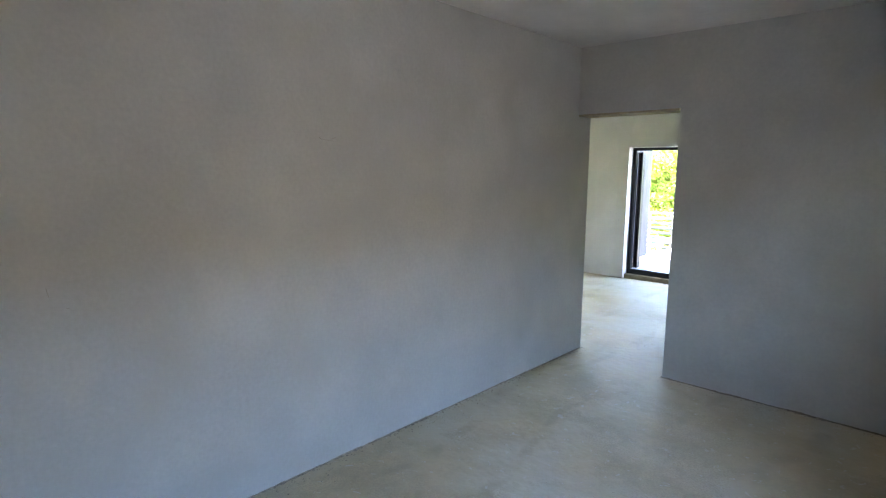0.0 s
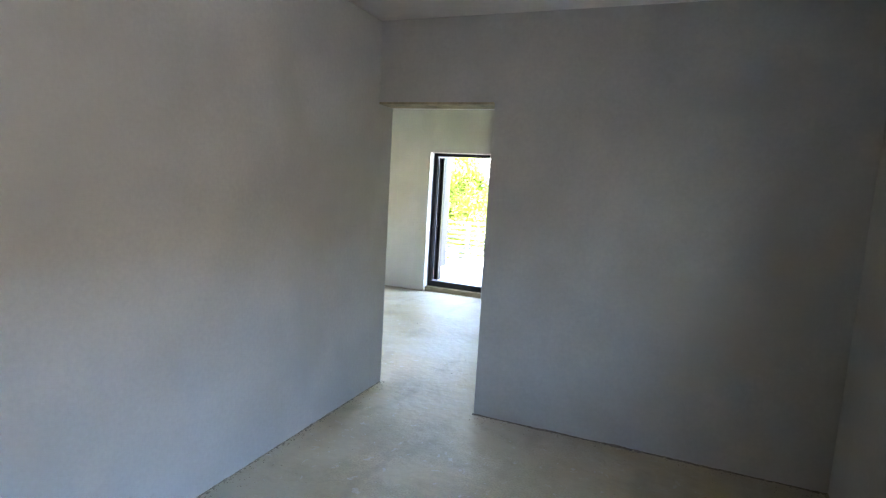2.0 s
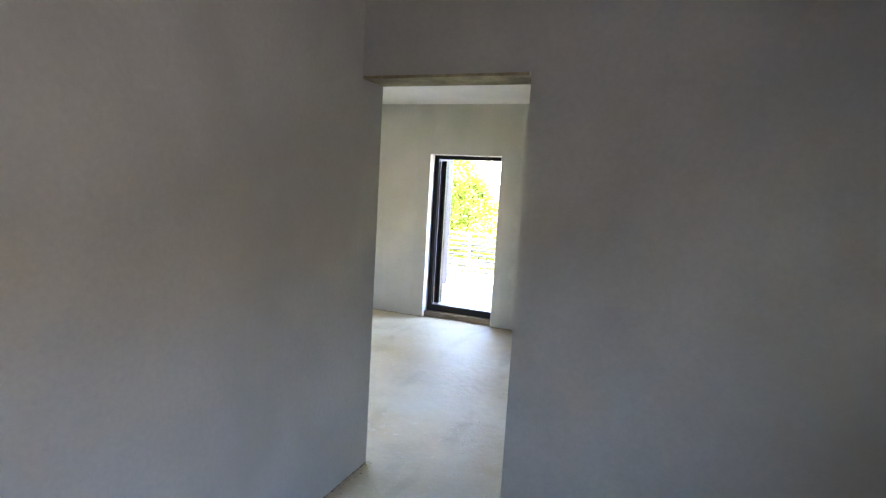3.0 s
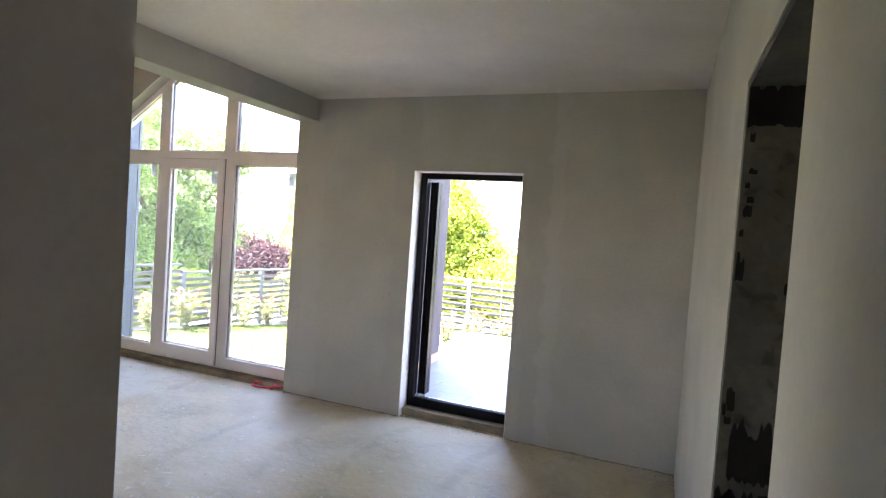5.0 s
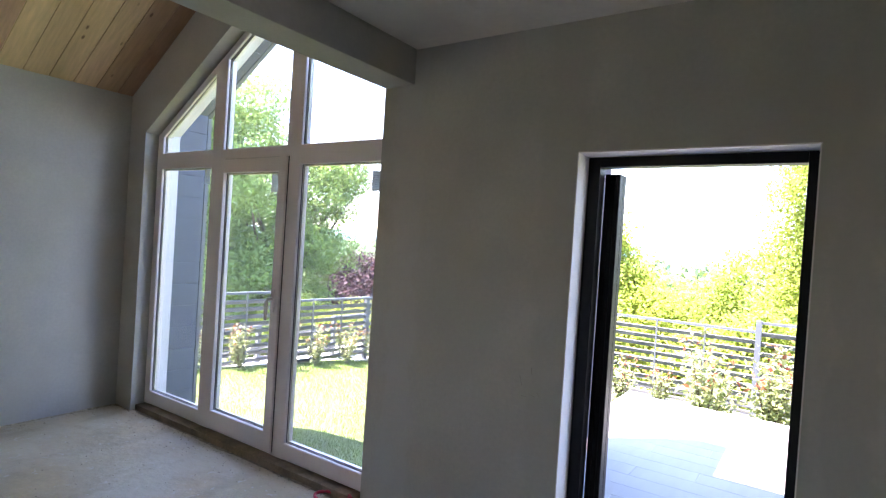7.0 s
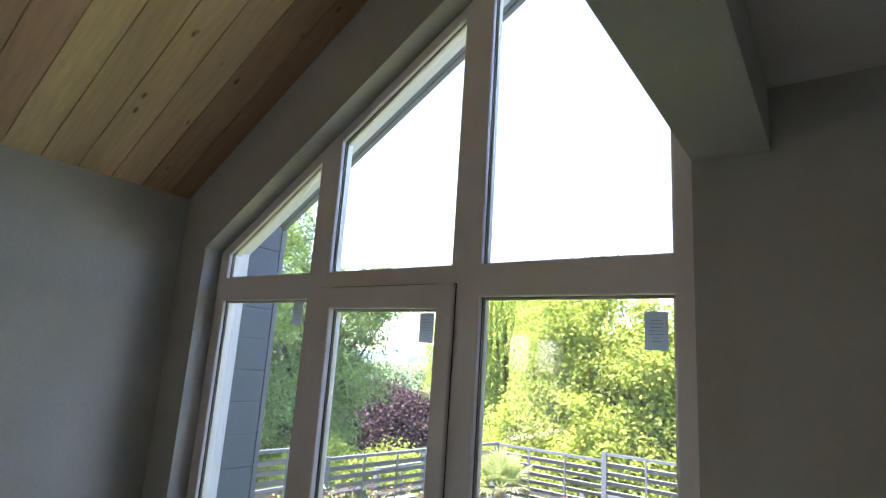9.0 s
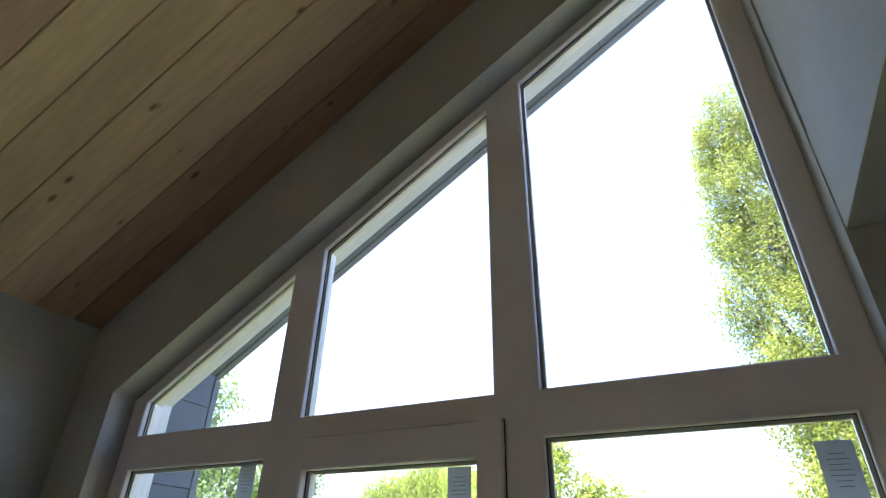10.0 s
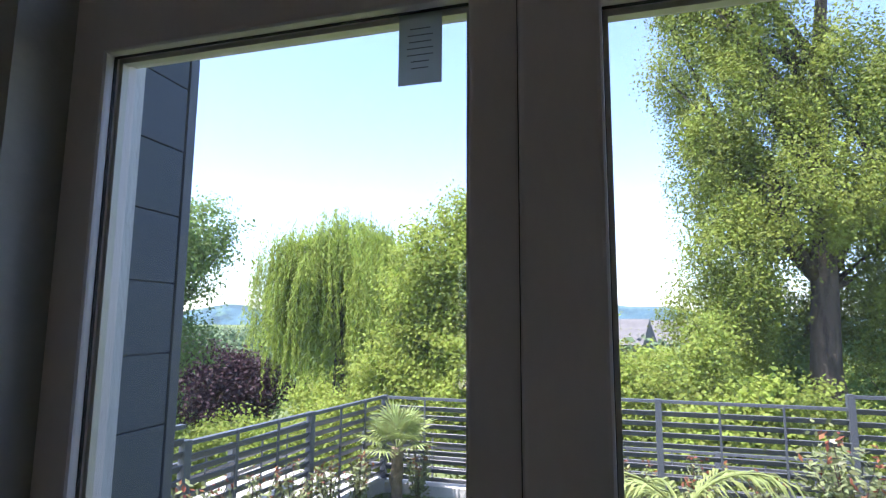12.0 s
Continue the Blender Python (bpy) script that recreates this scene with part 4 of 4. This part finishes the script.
hedge("low_bush", (-13.4, 12.8, -4.0), "bright green bush below the purple tree",
      [((0, 0, 1.5), (1.3, 1.2, 1.0)), ((1.3, 1.3, 1.6), (1.2, 1.1, 1.0)), ((-1.2, -1.2, 1.7), (1.3, 1.2, 1.1)), ((-2.6, -2.4, 1.8), (1.4, 1.2, 1.2))], 24000, 0.075, LEAF_HEDGE, 66)
hedge("low_bush", (-7.6, 11.6, -2.6), "green bush under the willow",
      [((0, 0, 1.5), (1.4, 0.9, 1.1)), ((-1.5, 0.2, 1.3), (1.2, 0.9, 1.0))], 26000, 0.054, LEAF_GREEN, 65)
for k, (x, y, w) in enumerate(((-22, 24, 4), (-17, 30, 5), (-6, 30, 4.5), (-1, 34, 4), (4.5, 30, 4), (10, 26, 4.5), (-24, 14, 4), (-21, 6, 4), (16, 22, 4))):
    hedge("far_tree", (x, y, ground_z(x, y) - 0.2), "distant green tree at the garden's edge",
          [((0, 0, 2.3), (w * 0.75, w * 0.6, 1.8)), ((w * 0.4, 0, 3.0), (w * 0.5, w * 0.5, 1.5)), ((-w * 0.4, 0, 2.6), (w * 0.5, w * 0.5, 1.5))], 11000, 0.16, LEAF_GREEN if k % 2 else LEAF_DARK, 70 + k, category="tree")


def shrub(at, scale, seed, label):
    """Upright stems with oval leaves and red new growth at the tips."""
    rng, rnd = np.random.default_rng(seed), random.Random(seed)
    t = thing("photinia_shrub", at, label, "shrub", "shrubs along the fence")
    cs, tips = [], []
    for i in range(9):
        a = rnd.uniform(0, math.tau)
        r = rnd.uniform(0.1, 0.34) * scale
        h = rnd.uniform(0.55, 1.0) * scale
        end = Vector((math.cos(a) * r, math.sin(a) * r, h))
        part("stem", tube(bmesh.new(), [(0, 0, -0.03), tuple(end * 0.5 + Vector((0, 0, 0.05))), tuple(end)], [0.011, 0.008, 0.004], 5), BARK, t)
        for k in range(24):
            p = Vector((0, 0, 0)).lerp(end, 0.22 + 0.78 * k / 24)
            for q in range(3 if scale < 0.9 else 6):
                cs.append(np.array(p) + rng.normal(size=3) * (0.055 if scale < 0.9 else 0.085) * scale)
        for k in range(6):
            tips.append(np.array(end) + rng.normal(size=3) * 0.05 * scale)
    v, f = leaf_cloud(np.array(cs), np.tile([0, 0, 1.0], (len(cs), 1)), 0.026 * scale + 0.010, rng, shape=2.1)
    array_part("leaves", v.tolist(), f.tolist(), LEAF_SHRUB, t)
    v, f = leaf_cloud(np.array(tips), None, 0.034 * scale, rng, shape=2.2)
    array_part("new_leaves", v.tolist(), f.tolist(), LEAF_TIP, t, "red young leaves")


for i, (x, y, s) in enumerate(((-5.2, 6.95, 0.8), (-4.3, 6.9, 0.78), (-3.2, 6.9, 0.82), (-2.3, 6.9, 0.75), (-1.6, 6.7, 0.85), (-0.95, 6.6, 0.7), (-0.28, 6.25, 1.4), (0.5, 6.1, 1.3), (1.05, 5.9, 1.25), (1.75, 5.9, 1.2), (2.5, 5.9, 1.1),
                                (-5.75, 6.2, 0.7), (-5.82, 5.5, 0.66), (-5.9, 4.85, 0.74), (-5.98, 4.2, 0.7), (-6.02, 3.5, 0.78), (-6.1, 2.8, 0.7), (-6.2, 2.1, 0.75))):
    shrub((x, y, ground_z(x, y)), s, 100 + i, "laurel-like shrub with red young leaves before the fence")


def fan_palm(at, trunk, radius, seed, label, fans=16, tilt=(0.1, 1.25)):
    """A short fibrous trunk under a head of pleated fan leaves, each split into narrow blades."""
    rnd = random.Random(seed)
    t = thing("fan_palm", at, label, "palm")
    pts = [(0.012 * rnd.uniform(-1, 1), 0.012 * rnd.uniform(-1, 1), trunk * i / 7 - (0.05 if i == 0 else 0)) for i in range(8)]
    part("trunk", tube(bmesh.new(), pts, [0.085 * (1 + 0.12 * rnd.uniform(-1, 1)) for _ in pts], 9), PALM_BARK, t, smooth=True)
    for k in range(fans):
        az = k * 2.4 + rnd.uniform(-0.3, 0.3)
        el = tilt[1] - (tilt[1] - tilt[0]) * k / fans + rnd.uniform(-0.12, 0.12)
        d = Vector((math.cos(az) * math.cos(el), math.sin(az) * math.cos(el), math.sin(el)))
        side = d.cross(Vector((0, 0, 1))).normalized()
        up = side.cross(d)
        stalk = radius * rnd.uniform(0.45, 0.6)
        hub = Vector((0, 0, trunk)) + d * stalk
        bm = tube(bmesh.new(), [(0, 0, trunk - 0.03), tuple(hub)], [0.009, 0.006], 5)
        for b in range(24):
            a = (b / 23 - 0.5) * 4.2
            reach = radius * (0.62 - 0.10 * abs(a) / 2.1) * rnd.uniform(0.9, 1.1)
            e = d * math.cos(a) + side * math.sin(a)
            w = (e.cross(up)).normalized() * 0.015
            droop = Vector((0, 0, -0.10 * radius * rnd.uniform(0.4, 1.6)))
            lift = up * 0.004 * (1 if b % 2 else -1)
            v = [bm.verts.new(hub), bm.verts.new(hub + e * reach * 0.55 + w + lift), bm.verts.new(hub + e * reach + droop), bm.verts.new(hub + e * reach * 0.55 - w + lift)]
            bm.faces.new(v)
        part("frond", bm, LEAF_PALM, t)


fan_palm((-5.45, 6.75, ground_z(-5.45, 6.75)), 0.74, 0.62, 5, "small fan palm with a fibrous trunk by the fence corner")


def arching_palm(at, trunk, reach, seed, label):
    """A young palm: long arching ribs, each with narrow drooping blades on both sides."""
    rnd = random.Random(seed)
    t = thing("feather_palm", at, label, "palm")
    part("trunk", tube(bmesh.new(), [(0, 0, -0.05), (0.01, 0, trunk * 0.5), (0, 0, trunk)], [0.10, 0.085, 0.06], 9), PALM_BARK, t, smooth=True)
    for k in range(10):
        az = k * 2.4 + rnd.uniform(-0.3, 0.3)
        lift = rnd.uniform(0.35, 1.3)
        long = reach * rnd.uniform(0.75, 1.1)
        out = Vector((math.cos(az), math.sin(az), 0))
        side = Vector((-math.sin(az), math.cos(az), 0))
        pts = []
        p, a = Vector((0, 0, trunk - 0.02)), lift
        for i in range(13):
            pts.append(p.copy())
            p = p + (out * math.cos(a) + Vector((0, 0, 1)) * math.sin(a)) * (long / 12)
            a -= 0.115 + 0.05 * i / 12
        bm = tube(bmesh.new(), pts, [0.010 - 0.0006 * i for i in range(13)], 5)
        for i in range(2, 12):
            for sgn in (-1, 1):
                for h in range(2):
                    root = pts[i].lerp(pts[i + 1], h * 0.5)
                    along = (pts[i + 1] - pts[i]).normalized()
                    d = (along * 0.75 + side * sgn * 0.55 + Vector((0, 0, rnd.uniform(-0.45, 0.05)))).normalized()
                    w = d.cross(Vector((0, 0, 1))).normalized() * 0.008
                    r = long * rnd.uniform(0.24, 0.34) * (1 - 0.4 * abs(i - 6) / 6)
                    mid = root + d * r * 0.55
                    tip = root + d * r + Vector((0, 0, -0.10 * r / 0.25))
                    bm.faces.new([bm.verts.new(q) for q in (root, mid + w, tip, mid - w)])
        part("frond", bm, LEAF_PALM, t)


arching_palm((-2.36, 2.25, ground_z(-2.36, 2.25)), 1.12, 0.6, 8, "young palm with long arching fronds on the lawn")


# ---- distance ----
def far_house(at, w, d, h, turn, label):
    t = thing("far_house", at, label, "house")
    part("wall", boxed(-w / 2, w / 2, -d / 2, d / 2, -3, h), HOUSE, t)
    bm = bmesh.new()
    prism(bm, [(-w / 2 - 0.4, h), (w / 2 + 0.4, h), (0, h + w * 0.33)], -d / 2 - 0.4, d / 2 + 0.4)
    r = part("roof", bm, ROOFING, t)
    part("chimney", boxed(-0.8, -0.4, -0.25, 0.25, h + w * 0.2, h + w * 0.33 + 0.45), BRICK, r)
    for k in (-1, 1):
        part("window", boxed(k * w * 0.22 - 0.5, k * w * 0.22 + 0.5, -d / 2 - 0.03, -d / 2 + 0.02, h - 2.0, h - 0.8), ALU, t)
    t.rotation_euler.z = radians(turn)


far_house((-2.3, 52, -2.3), 6.5, 7, 2.0, 76, "distant house with a grey pitched roof and brick chimney")
far_house((5.3, 60, -2.5), 7, 8, 2.0, 84, "distant low house with a grey roof")


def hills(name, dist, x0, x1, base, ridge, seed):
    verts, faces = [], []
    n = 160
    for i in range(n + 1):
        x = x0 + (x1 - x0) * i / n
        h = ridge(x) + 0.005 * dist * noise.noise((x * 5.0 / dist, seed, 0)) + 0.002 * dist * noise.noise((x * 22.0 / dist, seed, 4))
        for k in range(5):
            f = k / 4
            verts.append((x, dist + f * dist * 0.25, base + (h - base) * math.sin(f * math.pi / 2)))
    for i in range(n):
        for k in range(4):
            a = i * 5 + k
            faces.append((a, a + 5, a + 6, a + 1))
    tagged(array_part(name, verts, faces, HILL), "wooded hills on the horizon, distance haze painted in blue-green", "hills", kind="structure")


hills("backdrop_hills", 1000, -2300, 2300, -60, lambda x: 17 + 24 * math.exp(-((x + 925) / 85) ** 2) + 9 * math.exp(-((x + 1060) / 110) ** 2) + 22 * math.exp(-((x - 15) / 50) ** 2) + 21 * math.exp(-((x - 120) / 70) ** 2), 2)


def far_woods():
    """Copses across the valley floor, down to the foot of the hills."""
    rng = np.random.default_rng(77)
    cs = []
    for _ in range(420):
        y = 48 + 260 * rng.random() ** 1.6
        x = y * rng.uniform(-1.15, 0.75)
        r = rng.uniform(1.6, 3.4) * (0.7 + y / 160)
        top = rng.uniform(0.62, 1.0) * (0.9 - 0.006 * y - ground_z(x, y))
        m = 300
        d = rng.normal(size=(m, 3))
        d /= np.linalg.norm(d, axis=1)[:, None]
        cs.append(np.array([x, y, ground_z(x, y) + top * 0.55]) + d * np.array([r, r * 0.7, top * 0.6]) * rng.uniform(0.5, 1.0, m)[:, None])
    cs = np.concatenate(cs)
    v, f = leaf_cloud(cs, np.tile([0, -0.6, 0.8], (len(cs), 1)), 0.42, rng)
    tagged(array_part("far_woods", v.tolist(), f.tolist(), LEAF_FAR), "distant green woods across the valley floor", "woods", kind="stuff")


far_woods()

# ---- small things ----
cable = thing("conduit", (-1.31, 0.0, 0.0), "loose end of red corrugated conduit lying on the floor", "conduit")
pts = []
for i in range(46):
    a = -0.4 + i * 0.17
    r = 0.085 + 0.0006 * i
    pts.append((math.cos(a) * r * 1.15 - 0.02, math.sin(a) * r * 0.75 - 0.015, 0.014 + 0.0006 * i))
pts += [(0.10, -0.035, 0.035), (0.14, 0.0, 0.03), (0.175, 0.045, 0.03)]
part("tube", tube(bmesh.new(), pts, [0.0085 + 0.0012 * (i % 2) for i in range(len(pts))], 8), RED, cable, smooth=True)


def crumbs(n, seed):
    """Mortar crumbs and dust along the foot of the walls."""
    rng = random.Random(seed)
    runs = [((XL, 0), (XL, -5.5), 1, 0), ((WR, 0), (0, 0), 0, -1), ((0.9, 0), (XR, 0), 0, -1), ((WL, 0.03), (WR, 0.03), 0, -1), ((XR, -2.2), (XR, 0), -1, 0),
            ((XA, -9), (XA, YQ), 1, 0), ((XR, YP), (XB, YP), 0, -1), ((XB, -9), (XB, YP), -1, 0), ((XL, 0), (WL, 0), 0, -1), ((0, 0.03), (0.88, 0.03), 0, -1)]
    total = [math.dist(a, b) for a, b, _, _ in runs]
    verts, faces = [], []
    for _ in range(n):
        (ax, ay), (bx, by), ox, oy = rng.choices(runs, total)[0]
        t, d = rng.random(), min(0.4, rng.expovariate(28))
        s = rng.uniform(0.001, 0.004) * (1.5 if d < 0.02 else 1)
        cx, cy = ax + (bx - ax) * t + ox * (d + 0.003), ay + (by - ay) * t + oy * (d + 0.003)
        k = len(verts)
        for dx, dy, dz in ((-1, -1, 0), (1, -0.8, 0), (0.9, 1, 0), (-1, 0.8, 0), (0.1, 0.1, 1.1)):
            verts.append((cx + dx * s * rng.uniform(0.6, 1.4), cy + dy * s * rng.uniform(0.6, 1.4), 0.001 + dz * s))
        faces += [(k, k + 1, k + 4), (k + 1, k + 2, k + 4), (k + 2, k + 3, k + 4), (k + 3, k, k + 4)]
    for (ax, ay), (bx, by), ox, oy in runs:
        steps = max(2, int(math.dist((ax, ay), (bx, by)) / 0.025))
        k = len(verts)
        for i in range(steps + 1):
            x, y = ax + (bx - ax) * i / steps, ay + (by - ay) * i / steps
            h = 0.003 + 0.009 * max(0, noise.noise((x * 4, y * 4, 1))) + 0.004 * rng.random()
            w = 0.006 + 0.03 * max(0, noise.noise((x * 3, y * 3, 5))) + 0.012 * rng.random()
            verts.append((x + ox * 0.0015, y + oy * 0.0015, h))
            verts.append((x + ox * w, y + oy * w, -0.004))
        faces += [(k + 2 * i, k + 2 * i + 1, k + 2 * i + 3, k + 2 * i + 2) for i in range(steps)]
    for _ in range(300):
        cx, cy = rng.choice([(rng.uniform(-3.8, 1.9), rng.uniform(-3.3, -0.05)), (rng.gauss(-2.6, 0.6), rng.gauss(-0.9, 0.35)), (rng.gauss(-2.4, 0.7), rng.uniform(-0.25, 0.0))])
        s, k = rng.uniform(0.001, 0.004), len(verts)
        if not (-3.88 < cx < 2.0 and cy < 0):
            continue
        for dx, dy, dz in ((-1, -1, 0), (1, -0.8, 0), (0.9, 1, 0), (-1, 0.8, 0), (0.1, 0.1, 0.8)):
            verts.append((cx + dx * s * rng.uniform(0.6, 1.8), cy + dy * s * rng.uniform(0.6, 1.8), 0.003 + dz * s))
        faces += [(k, k + 1, k + 4), (k + 1, k + 2, k + 4), (k + 2, k + 3, k + 4), (k + 3, k, k + 4)]
    tagged(array_part("mortar_crumbs", verts, faces, DIRT), "mortar crumbs and dust along the wall base", "debris", kind="stuff")


crumbs(4200, 4)


def wall_mark(at, strokes, facing, label):
    """A few thin pencil strokes on a wall: (along, up, length, tilt)."""
    bm = bmesh.new()
    for a, u, length, tilt in strokes:
        made = bmesh.ops.create_cube(bm, size=1)["verts"]
        bmesh.ops.scale(bm, verts=made, vec=(length, 0.0012, 0.0022))
        bmesh.ops.rotate(bm, verts=made, cent=(0, 0, 0), matrix=Matrix.Rotation(tilt, 3, "Y"))
        bmesh.ops.translate(bm, verts=made, vec=(a, 0, u))
    ob = part("wall_mark", bm, SCRATCH)
    ob.matrix_world = pose(*at, 0, 0, facing)
    tagged(ob, label, "mark", "pencil marks on the plaster")


wall_mark((1.2105, -6.19, 1.78), [(0, 0, 0.07, 0.1), (0.03, 0.012, 0.03, -0.3), (-0.05, 0.008, 0.02, 0.6)], 90, "faint pencil scribble on the long plaster wall")
wall_mark((1.2105, -7.46, 1.17), [(0, 0, 0.035, 1.4)], 90, "short dark scratch on the long plaster wall")
wall_mark((1.2105, -7.40, 1.10), [(0, 0, 0.01, 0.3)], 90, "small dark nick on the long plaster wall")
wall_mark((1.2105, -7.67, 0.81), [(0, 0, 0.09, -0.12)], 90, "thin pencil line on the long plaster wall")
wall_mark((-0.20, -0.0005, 0.93), [(0, 0, 0.05, 1.3), (0.06, -0.06, 0.03, 0.2), (0.09, -0.05, 0.02, 0.9), (0.02, -0.07, 0.03, 0), (0.05, 0.05, 0.03, 1.4)], 0, "faint pencil figures on the plaster beside the terrace door")
wall_mark((1.12, -0.0005, 0.72), [(0, 0, 0.05, 0.1), (0.02, -0.15, 0.03, 0.05)], 0, "fine hairline scratches on the plaster")
wall_mark((4.1195, -5.0, 1.52), [(0, 0, 0.03, 1.2), (0.01, 0.05, 0.02, 0.4), (-0.02, -0.04, 0.03, 0.9)], 90, "small pencil scribble on the window wall")
wire = thing("wire_stub", (XA, -6.89, 2.40), "orange electric wire end sticking out of the plaster", "wire")
part("wire", tube(bmesh.new(), [(-0.01, 0, 0.02), (0.03, 0, 0.015), (0.05, 0.005, -0.01), (0.055, 0.01, -0.05)], [0.004] * 4, 6), material("orange_insulation", (0.65, 0.16, 0.03), 0.4), wire, smooth=True)

# ---- terrace tiles ----
tile = part("tile", boxed(-0.5992, 0.5992, -0.0992, 0.0992, 0, 0.003, bevel=0.0006), TILE, terrace)
tile.location = (0.06, 0.41, -0.033)
k = 0
for r in range(18):
    for c in range(5):
        if r == 0 and c == 0:
            continue
        o = tile.copy()
        scene.collection.objects.link(o)
        o.location = (0.08 + 1.2 * c + 0.4 * (r % 3), 0.41 + 0.2 * r, -0.033)
    first = -0.52 + 0.4 * (r % 3)
    o = tile.copy()
    scene.collection.objects.link(o)
    o.scale.x = (first - 0.004 + 0.80) / 1.196
    o.location = ((first - 0.004 - 0.80) / 2, 0.41 + 0.2 * r, -0.033)
